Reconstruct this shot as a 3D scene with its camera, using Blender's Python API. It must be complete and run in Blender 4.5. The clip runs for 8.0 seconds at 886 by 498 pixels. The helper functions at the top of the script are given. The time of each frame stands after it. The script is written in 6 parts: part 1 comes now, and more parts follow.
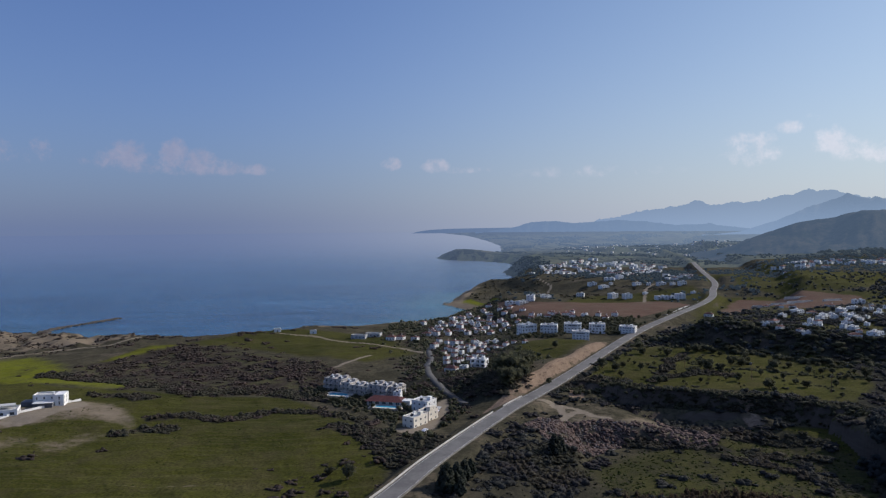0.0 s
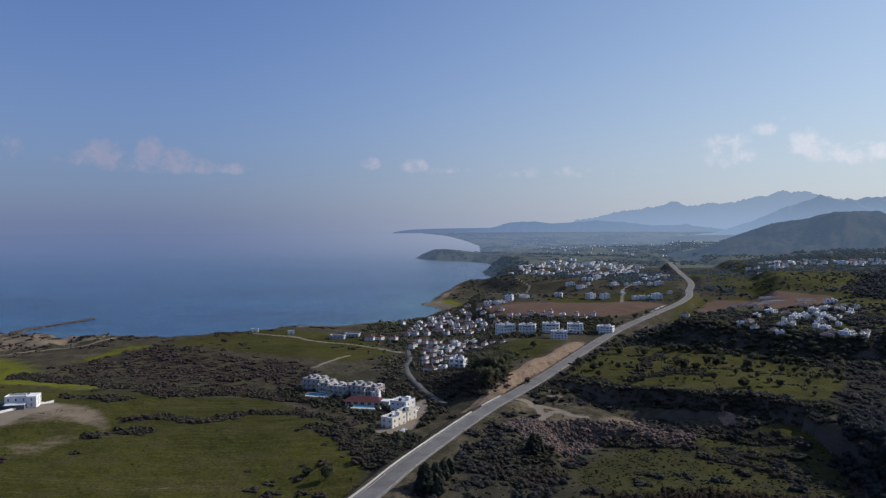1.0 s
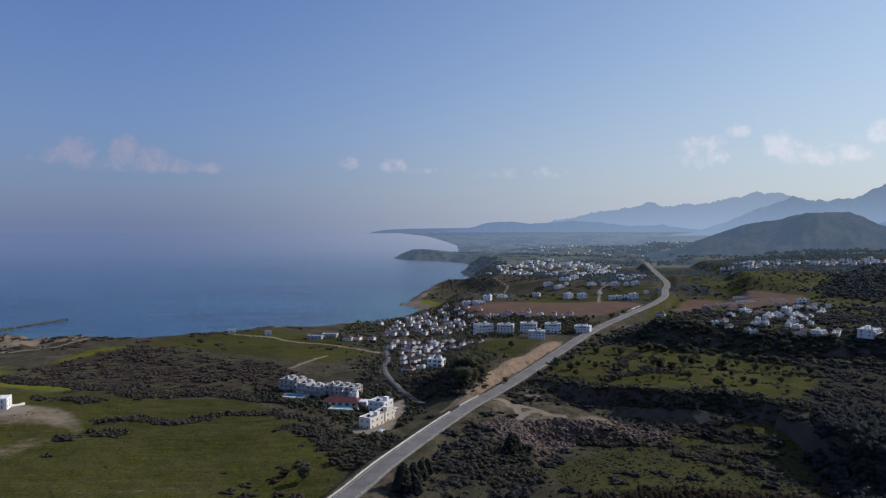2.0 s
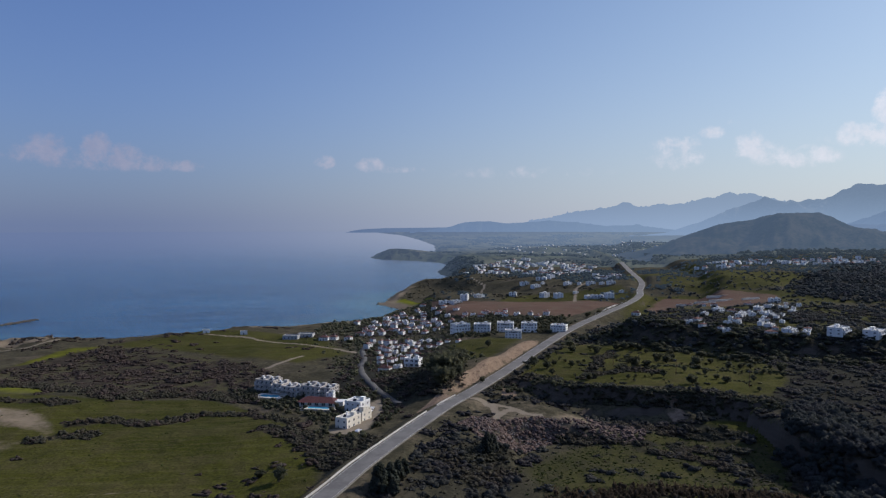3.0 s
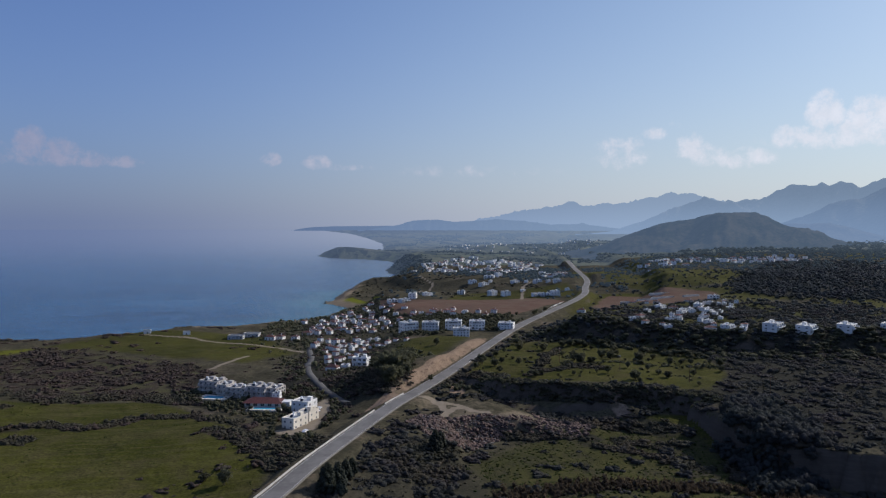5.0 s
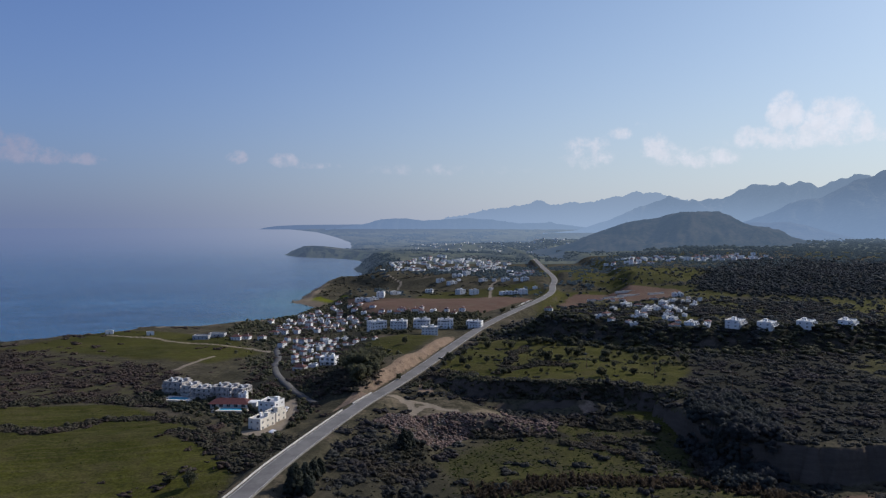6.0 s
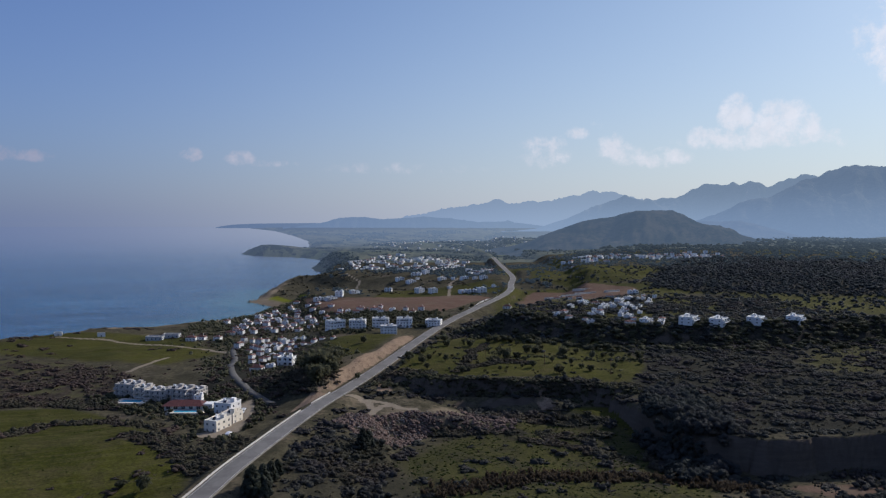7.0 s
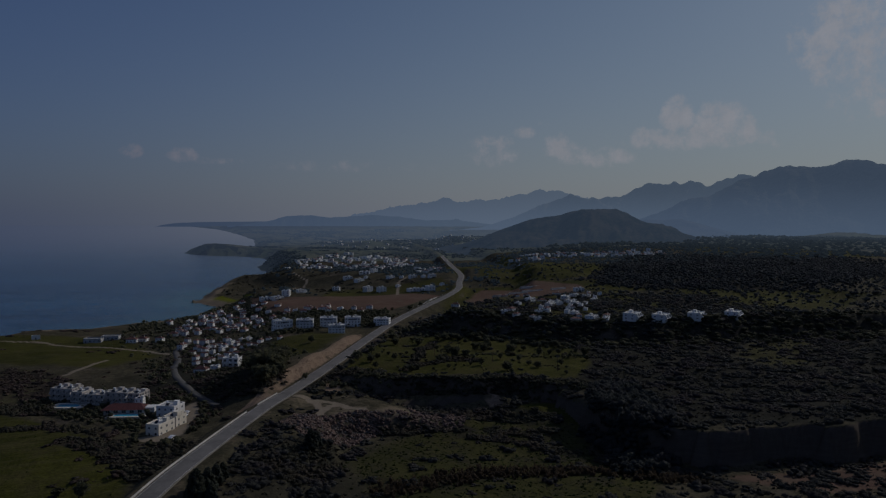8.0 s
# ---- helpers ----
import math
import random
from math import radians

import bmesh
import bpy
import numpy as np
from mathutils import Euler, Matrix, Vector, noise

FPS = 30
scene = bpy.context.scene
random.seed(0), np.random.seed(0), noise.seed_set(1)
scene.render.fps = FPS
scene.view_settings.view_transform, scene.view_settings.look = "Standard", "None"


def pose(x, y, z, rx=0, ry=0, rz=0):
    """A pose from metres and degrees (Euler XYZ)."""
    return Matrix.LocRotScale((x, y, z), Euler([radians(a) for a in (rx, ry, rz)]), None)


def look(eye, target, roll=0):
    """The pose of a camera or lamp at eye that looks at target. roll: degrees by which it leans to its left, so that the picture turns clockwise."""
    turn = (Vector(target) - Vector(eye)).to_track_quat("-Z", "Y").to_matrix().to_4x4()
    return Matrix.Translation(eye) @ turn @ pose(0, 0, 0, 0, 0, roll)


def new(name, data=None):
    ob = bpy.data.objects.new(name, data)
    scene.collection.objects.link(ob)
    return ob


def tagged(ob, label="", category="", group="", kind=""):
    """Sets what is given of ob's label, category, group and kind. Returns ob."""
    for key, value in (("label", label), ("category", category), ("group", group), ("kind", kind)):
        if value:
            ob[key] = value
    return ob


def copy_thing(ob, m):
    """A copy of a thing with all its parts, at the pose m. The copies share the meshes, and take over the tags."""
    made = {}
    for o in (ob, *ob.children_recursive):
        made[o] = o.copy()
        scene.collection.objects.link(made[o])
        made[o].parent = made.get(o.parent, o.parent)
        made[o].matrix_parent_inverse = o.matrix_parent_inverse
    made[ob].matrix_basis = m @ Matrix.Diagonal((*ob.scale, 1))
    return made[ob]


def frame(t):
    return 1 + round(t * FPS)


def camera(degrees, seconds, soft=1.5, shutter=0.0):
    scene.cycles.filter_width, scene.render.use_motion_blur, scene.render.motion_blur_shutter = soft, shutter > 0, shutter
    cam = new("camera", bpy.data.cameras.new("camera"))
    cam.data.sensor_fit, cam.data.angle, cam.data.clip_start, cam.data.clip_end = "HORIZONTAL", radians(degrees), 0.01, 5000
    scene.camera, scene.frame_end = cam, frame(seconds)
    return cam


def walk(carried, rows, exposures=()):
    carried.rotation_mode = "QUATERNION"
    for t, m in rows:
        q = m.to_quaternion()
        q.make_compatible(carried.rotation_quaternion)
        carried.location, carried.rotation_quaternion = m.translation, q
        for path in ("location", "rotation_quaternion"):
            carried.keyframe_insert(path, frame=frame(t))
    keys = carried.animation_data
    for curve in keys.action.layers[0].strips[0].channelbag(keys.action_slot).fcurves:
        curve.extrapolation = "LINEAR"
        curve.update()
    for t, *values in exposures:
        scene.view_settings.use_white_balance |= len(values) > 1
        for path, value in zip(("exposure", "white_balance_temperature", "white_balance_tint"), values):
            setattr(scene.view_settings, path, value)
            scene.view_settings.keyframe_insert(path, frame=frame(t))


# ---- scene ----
# ---------------------------------------------------------------- camera: it hovers and turns
cam = camera(63.87, 8.0, soft=1.25)
EYE = (0.0, 0.0, 120.0)
TURN = [(0.0, 0.000, -1.825, 0.407), (0.5, -0.830, -1.828, 0.324), (1.0, -1.688, -1.831, 0.246), (1.5, -2.552, -1.829, 0.183), (3.0, -5.284, -1.877, 0.010),
        (3.5, -6.262, -1.904, -0.031), (4.0, -7.271, -1.927, -0.065), (4.5, -8.345, -1.961, -0.108), (6.0, -12.007, -2.102, -0.180),
        (6.5, -13.587, -2.150, -0.185), (7.0, -15.317, -2.200, -0.198), (7.5, -17.324, -2.262, -0.203), (8.0, -19.475, -2.313, -0.206)]
walk(cam, [(t, pose(*EYE, 90 + pitch, roll, yaw)) for t, yaw, pitch, roll in TURN],
     exposures=[(t, stops, 6150, 13) for t, stops in ((0.0, 0.0), (7.0, 0.0), (7.2, -0.15), (7.35, -0.42), (7.5, -0.68), (7.7, -1.05), (7.9, -1.5), (8.0, -1.75))])

# ---------------------------------------------------------------- sky and sun
SUN_AZ, SUN_EL = 66.0, 31.0          # degrees clockwise from straight ahead, and up
sun_way = Vector((math.sin(radians(SUN_AZ)) * math.cos(radians(SUN_EL)), math.cos(radians(SUN_AZ)) * math.cos(radians(SUN_EL)), math.sin(radians(SUN_EL))))
sun = new("sun", bpy.data.lights.new("sun", "SUN"))
sun.data.energy, sun.data.angle, sun.data.color = 4.25, radians(0.6), (1.0, 0.915, 0.79)
sun.matrix_world = look(sun_way * 1000, (0, 0, 0))


class Graph:
    """A short way to write node trees."""

    def __init__(self, tree):
        self.tree, self.nodes, self.links = tree, tree.nodes, tree.links

    def put(self, socket, value):
        if isinstance(value, bpy.types.NodeSocket):
            self.links.new(value, socket)
        elif value is not None:
            socket.default_value = value

    def math(self, op, a, b=None, c=None, clamp=False):
        n = self.nodes.new("ShaderNodeMath")
        n.operation, n.use_clamp = op, clamp
        for s, v in zip(n.inputs, (a, b, c)):
            self.put(s, v)
        return n.outputs[0]

    def mix(self, fac, a, b, kind="MIX"):
        n = self.nodes.new("ShaderNodeMix")
        n.data_type, n.blend_type = "RGBA", kind
        self.put(n.inputs[0], fac), self.put(n.inputs[6], a), self.put(n.inputs[7], b)
        return n.outputs[2]

    def noise(self, vector, scale, detail=4.0, rough=0.55, out=0):
        n = self.nodes.new("ShaderNodeTexNoise")
        self.put(n.inputs["Vector"], vector)
        n.inputs["Scale"].default_value, n.inputs["Detail"].default_value, n.inputs["Roughness"].default_value = scale, detail, rough
        return n.outputs[out]

    def ramp(self, value, lo, hi, a=0.0, b=1.0):
        n = self.nodes.new("ShaderNodeMapRange")
        n.interpolation_type = "SMOOTHSTEP"
        for s, v in zip(n.inputs, (value, lo, hi, a, b)):
            self.put(s, v)
        return n.outputs[0]

    def attribute(self, name):
        n = self.nodes.new("ShaderNodeAttribute")
        n.attribute_name = name
        return n.outputs["Fac"]

    def bump(self, height, strength, distance, normal=None):
        n = self.nodes.new("ShaderNodeBump")
        self.put(n.inputs["Height"], height), self.put(n.inputs["Normal"], normal)
        n.inputs["Strength"].default_value, n.inputs["Distance"].default_value = strength, distance
        return n.outputs[0]


def rgb(r, g, b):
    return (r, g, b, 1.0)


HAZE_L, HAZE_R = rgb(1.78, 2.36, 3.95), rgb(6.7, 7.1, 7.5)      # the air along the horizon, away from the sun and towards it
SKY_POWER = 0.085
world = bpy.data.worlds.new("sky")
scene.world = world
world.use_nodes = True
W = Graph(world.node_tree)
back = W.nodes["Background"]
sky = W.nodes.new("ShaderNodeTexSky")
sky.sky_type, sky.sun_disc = "NISHITA", False
sky.sun_elevation, sky.sun_rotation = radians(SUN_EL), radians(SUN_AZ)
sky.air_density, sky.dust_density, sky.ozone_density = 1.0, 0.6, 2.2
way = W.nodes.new("ShaderNodeTexCoord").outputs["Generated"]
split = W.nodes.new("ShaderNodeSeparateXYZ")
W.put(split.inputs[0], way)
wx, wy, wz = split.outputs
azimuth = W.math("ARCTAN2", wx, wy)
# sea haze along the horizon, paler towards the sun
flat = W.math("SQRT", W.math("ADD", W.math("MULTIPLY", wx, wx), W.math("ADD", W.math("MULTIPLY", wy, wy), 1e-6)))
facing = W.math("DIVIDE", W.math("ADD", W.math("MULTIPLY", wx, math.sin(radians(SUN_AZ))), W.math("MULTIPLY", wy, math.cos(radians(SUN_AZ)))), flat)
to_sun = W.ramp(facing, 0.0, 1.05)
haze = W.mix(to_sun, HAZE_L, HAZE_R)
thick = W.math("POWER", 2.718, W.math("MULTIPLY", W.math("ABSOLUTE", wz), W.math("MULTIPLY_ADD", to_sun, 1.6, -5.8)))
clear = W.mix(1.0, sky.outputs[0], W.mix(to_sun, rgb(0.84, 0.96, 1.28), rgb(0.93, 1.06, 1.10)), "MULTIPLY")
# the sky overhead, above the view, brightened and greyed to fill the shade
grey = W.nodes.new("ShaderNodeHueSaturation")
W.put(grey.inputs["Color"], clear), W.put(grey.inputs["Saturation"], W.ramp(wz, 0.38, 0.75, 1.0, 0.78)), W.put(grey.inputs["Value"], W.ramp(wz, 0.38, 0.75, 1.0, 1.65))
air = W.mix(W.math("MULTIPLY", thick, 0.93), grey.outputs[0], haze)
below = W.mix(W.ramp(wz, -0.04, -0.001), W.mix(to_sun, rgb(1.2, 1.8, 3.7), rgb(2.2, 2.9, 4.4)), air)
# fair-weather clouds: azimuth, elevation, half width, half height (degrees), density
CLOUDS = [(-23.6, 5.4, 1.5, 1.0, 1.0), (-25.6, 5.0, 1.5, 0.6, 0.65), (-20.6, 5.5, 1.0, 1.1, 1.15), (-18.7, 5.0, 1.4, 0.95, 1.1), (-16.6, 4.6, 1.2, 0.6, 0.9), (-14.6, 4.5, 1.3, 0.45, 0.7),
          (-21.0, 4.6, 5.0, 0.7, 0.6), (-29.6, 5.4, 0.9, 0.9, 0.8), (-31.9, 5.3, 1.1, 0.9, 0.8), (-4.2, 5.0, 0.8, 0.55, 0.85), (-0.5, 4.8, 1.1, 0.6, 0.75), (1.5, 4.5, 2.5, 0.3, 0.4),
          (23.3, 5.4, 2.0, 1.2, 0.75), (24.4, 6.0, 0.8, 0.8, 0.8), (25.9, 6.9, 0.9, 0.5, 0.6), (28.4, 5.9, 1.0, 1.0, 0.9), (29.6, 5.2, 1.4, 0.9, 0.75), (32.0, 4.9, 2.2, 0.8, 0.75), (27.8, 7.6, 0.7, 0.4, 0.45),
          (37.6, 7.8, 1.2, 1.4, 1.1), (40.6, 7.5, 1.7, 1.5, 1.15), (42.3, 6.9, 0.9, 1.1, 0.85), (35.3, 6.3, 1.3, 0.8, 0.95), (38.5, 6.2, 4.4, 0.9, 0.9), (44.1, 5.9, 0.9, 0.8, 0.5), (49.5, 12.5, 4.0, 3.4, 0.85), (51.0, 8.5, 3.0, 2.0, 0.6),
          (12.0, 4.2, 6.0, 0.5, 0.35)]
warp = W.noise(way, 38.0, 9.0, 0.68)
fluff = W.noise(way, 60.0, 6.0, 0.6)
cover = None
for az, el, half_w, half_h, dense in CLOUDS:
    u = W.math("DIVIDE", W.math("SUBTRACT", azimuth, radians(az)), radians(half_w))
    v = W.math("DIVIDE", W.math("SUBTRACT", wz, math.sin(radians(el))), radians(half_h))
    v = W.math("MAXIMUM", v, W.math("MULTIPLY", v, -1.15))
    d = W.math("ADD", W.math("MULTIPLY", u, u), W.math("MULTIPLY", v, v))
    one = W.math("MULTIPLY", W.ramp(d, 2.1, 0.0), dense)
    cover = one if cover is None else W.math("MAXIMUM", cover, one)
density = W.math("SUBTRACT", W.math("ADD", W.math("MULTIPLY", cover, 1.0), W.math("MULTIPLY", W.math("SUBTRACT", warp, 0.5), 3.6)), 0.30)
mask = W.math("MULTIPLY", W.ramp(density, -0.1, 1.0), W.ramp(cover, 0.0, 0.45))
cloud = W.mix(to_sun, rgb(4.2, 4.15, 5.3), rgb(10.4, 10.2, 10.4))
cloud = W.mix(W.ramp(fluff, 0.35, 0.7), W.mix(0.25, cloud, haze), cloud)
W.put(back.inputs[0], W.mix(W.math("MULTIPLY", mask, 0.70), below, cloud))
back.inputs[1].default_value = SKY_POWER

# ---------------------------------------------------------------- materials

def material(name, rough=0.8, metal=0.0, spec=0.3):
    m = bpy.data.materials.new(name)
    m.use_nodes = True
    g = Graph(m.node_tree)
    b = g.nodes["Principled BSDF"]
    b.inputs["Roughness"].default_value, b.inputs["Metallic"].default_value = rough, metal
    b.inputs["Specular IOR Level"].default_value = spec
    return m, g, b


def place_of(g):
    return g.nodes.new("ShaderNodeNewGeometry").outputs["Position"]


def inside_of(g):
    return g.nodes.new("ShaderNodeTexCoord").outputs["Object"]


def plain(name, a, b, scale=0.6, rough=0.8, spec=0.3, bump=0.15, depth=0.03, fine=6.0, vary=0.12, metal=0.0):
    """Two tones broken up at two scales, with a fine relief and a shift from piece to piece."""
    m, g, bs = material(name, rough, metal, spec)
    at = inside_of(g)
    big, small = g.noise(at, scale, 5.0), g.noise(at, scale * fine, 4.0)
    tone = g.mix(g.ramp(g.math("ADD", g.math("MULTIPLY", big, 0.65), g.math("MULTIPLY", small, 0.35)), 0.36, 0.64), rgb(*a), rgb(*b))
    info = g.nodes.new("ShaderNodeObjectInfo").outputs["Random"]
    value = g.math("ADD", 1 - vary, g.math("MULTIPLY", info, 2 * vary))
    hsv = g.nodes.new("ShaderNodeHueSaturation")
    g.put(hsv.inputs["Value"], value), g.put(hsv.inputs["Color"], tone)
    g.put(bs.inputs["Base Color"], hsv.outputs[0])
    g.put(bs.inputs["Normal"], g.bump(small, bump, depth))
    return m


M = {}
M["white"] = plain("white_render", (0.62, 0.61, 0.585), (0.74, 0.73, 0.705), 0.35, 0.85, bump=0.1)
M["cream"] = plain("cream_render", (0.58, 0.53, 0.44), (0.68, 0.63, 0.54), 0.35, 0.85, bump=0.1)
M["stucco"] = plain("warm_grey_stucco", (0.36, 0.33, 0.30), (0.52, 0.48, 0.44), 0.35, 0.9, bump=0.15)
M["grey"] = plain("grey_render", (0.30, 0.30, 0.30), (0.40, 0.40, 0.39), 0.4, 0.85)
M["slate"] = plain("dark_grey_render", (0.10, 0.10, 0.11), (0.15, 0.15, 0.16), 0.4, 0.85)
M["slab"] = plain("roof_screed", (0.36, 0.35, 0.33), (0.50, 0.49, 0.46), 0.5, 0.9)
M["concrete"] = plain("concrete", (0.38, 0.36, 0.33), (0.52, 0.50, 0.46), 0.5, 0.9)
M["paving"] = plain("pale_paving", (0.42, 0.38, 0.32), (0.54, 0.50, 0.43), 0.3, 0.85)
M["asphalt"] = plain("worn_asphalt", (0.100, 0.094, 0.089), (0.150, 0.141, 0.133), 0.10, 0.9, fine=9.0, vary=0.0)
M["lane"] = plain("dark_lane_asphalt", (0.050, 0.048, 0.047), (0.085, 0.080, 0.076), 0.10, 0.9, fine=9.0, vary=0.0)
M["shoulder"] = plain("gravelly_shoulder", (0.115, 0.105, 0.090), (0.18, 0.165, 0.14), 0.15, 0.95, fine=8.0, vary=0.0)
M["line"] = plain("road_paint", (0.40, 0.40, 0.38), (0.55, 0.55, 0.52), 0.8, 0.7, vary=0.0)
M["frame"] = plain("window_frame", (0.50, 0.50, 0.50), (0.62, 0.62, 0.62), 2.0, 0.5)
M["wood"] = plain("brown_wood", (0.12, 0.07, 0.04), (0.20, 0.12, 0.07), 2.0, 0.7)
M["tank"] = plain("white_tank", (0.66, 0.66, 0.66), (0.78, 0.78, 0.78), 1.0, 0.5)
M["bark"] = plain("bark", (0.07, 0.05, 0.035), (0.13, 0.10, 0.07), 1.5, 0.95, bump=0.5)
M["sandstone"] = plain("sandstone", (0.30, 0.23, 0.15), (0.44, 0.35, 0.24), 0.2, 0.95, bump=0.6, depth=0.3)
M["rock"] = plain("shore_rock", (0.055, 0.046, 0.036), (0.13, 0.105, 0.078), 0.3, 0.9, bump=0.6, depth=0.2)
M["car_white"] = plain("car_paint", (0.68, 0.68, 0.70), (0.72, 0.72, 0.74), 1.0, 0.25, spec=0.6, bump=0.0, vary=0.2)
M["tyre"] = plain("tyre_rubber", (0.02, 0.02, 0.02), (0.035, 0.035, 0.035), 3.0, 0.9)


def glass():
    m, g, b = material("window_glass", 0.12, 0.0, 0.5)
    info = g.nodes.new("ShaderNodeObjectInfo").outputs["Random"]
    g.put(b.inputs["Base Color"], g.mix(info, rgb(0.018, 0.022, 0.028), rgb(0.06, 0.065, 0.07)))
    return m


M["glass"] = glass()


def tiles():
    m, g, b = material("clay_roof_tiles", 0.85)
    at = inside_of(g)
    wave = g.nodes.new("ShaderNodeTexWave")
    g.put(wave.inputs["Vector"], at)
    wave.inputs["Scale"].default_value, wave.inputs["Distortion"].default_value = 1.6, 0.3
    tone = g.mix(g.noise(at, 0.9, 5.0), rgb(0.080, 0.028, 0.022), rgb(0.170, 0.064, 0.044))
    info = g.nodes.new("ShaderNodeObjectInfo").outputs["Random"]
    hsv = g.nodes.new("ShaderNodeHueSaturation")
    g.put(hsv.inputs["Value"], g.math("ADD", 0.7, g.math("MULTIPLY", info, 0.55))), g.put(hsv.inputs["Color"], tone)
    g.put(hsv.inputs["Saturation"], 0.85)
    g.put(b.inputs["Base Color"], hsv.outputs[0])
    g.put(b.inputs["Normal"], g.bump(wave.outputs[1], 0.5, 0.06))
    return m


M["tiles"] = tiles()
# dark red tiles, their colour lowered further for shade on the slope
M["red_roof"] = plain("shade_darkened_red_tiles", (0.050, 0.015, 0.015), (0.095, 0.030, 0.027), 0.9, 0.8, bump=0.4)


def leaves(name, a, b_, c, rough=0.75):
    m, g, b = material(name, rough, spec=0.04)
    at = place_of(g)
    isl = g.nodes.new("ShaderNodeNewGeometry").outputs["Random Per Island"]
    obj = g.nodes.new("ShaderNodeObjectInfo").outputs["Random"]
    tone = g.mix(g.math("MULTIPLY_ADD", isl, 0.6, 0.2), rgb(*a), rgb(*b_))
    tone = g.mix(g.ramp(g.noise(at, 0.045, 3.0), 0.42, 0.66), tone, rgb(*c))
    hsv = g.nodes.new("ShaderNodeHueSaturation")
    g.put(hsv.inputs["Value"], g.math("ADD", 0.75, g.math("MULTIPLY", obj, 0.5))), g.put(hsv.inputs["Color"], tone)
    g.put(b.inputs["Base Color"], hsv.outputs[0])
    g.put(b.inputs["Normal"], g.bump(g.noise(at, 1.5, 4.0, 0.7), 1.0, 1.1))
    thin = g.nodes.new("ShaderNodeBsdfTranslucent")
    g.put(thin.inputs[0], hsv.outputs[0])
    both = g.nodes.new("ShaderNodeMixShader")
    both.inputs[0].default_value = 0.45
    g.put(both.inputs[1], b.outputs[0]), g.put(both.inputs[2], thin.outputs[0])
    g.put(g.nodes["Material Output"].inputs[0], both.outputs[0])
    return m


M["scrub"] = leaves("maquis_leaves", (0.065, 0.057, 0.047), (0.133, 0.104, 0.088), (0.111, 0.083, 0.073))
M["tree"] = leaves("carob_leaves", (0.077, 0.082, 0.050), (0.153, 0.148, 0.091), (0.109, 0.110, 0.071))
M["cypress"] = leaves("conifer_needles", (0.053, 0.061, 0.050), (0.098, 0.104, 0.082), (0.070, 0.081, 0.062))
# a darker, bluer copy of the scrub leaves, standing for cloud shade and haze
M["shaded_scrub"] = leaves("cloud_shaded_scrub_leaves", (0.050, 0.054, 0.050), (0.096, 0.098, 0.088), (0.086, 0.077, 0.076))
M["hedge"] = leaves("thicket_leaves", (0.061, 0.063, 0.045), (0.126, 0.116, 0.083), (0.101, 0.086, 0.067))
# dark wood leaves with blue added to their colour for haze
M["forest"] = leaves("haze_blue_wood_leaves", (0.048, 0.056, 0.054), (0.090, 0.098, 0.091), (0.073, 0.074, 0.076))
# greyer, paler, bluer leaves: haze put into the colour of the farther trees
M["olive"] = leaves("haze_paled_leaves", (0.081, 0.089, 0.088), (0.146, 0.155, 0.151), (0.108, 0.116, 0.113))
M["reed"] = leaves("dry_reeds", (0.085, 0.067, 0.047), (0.135, 0.102, 0.070), (0.10, 0.078, 0.056))


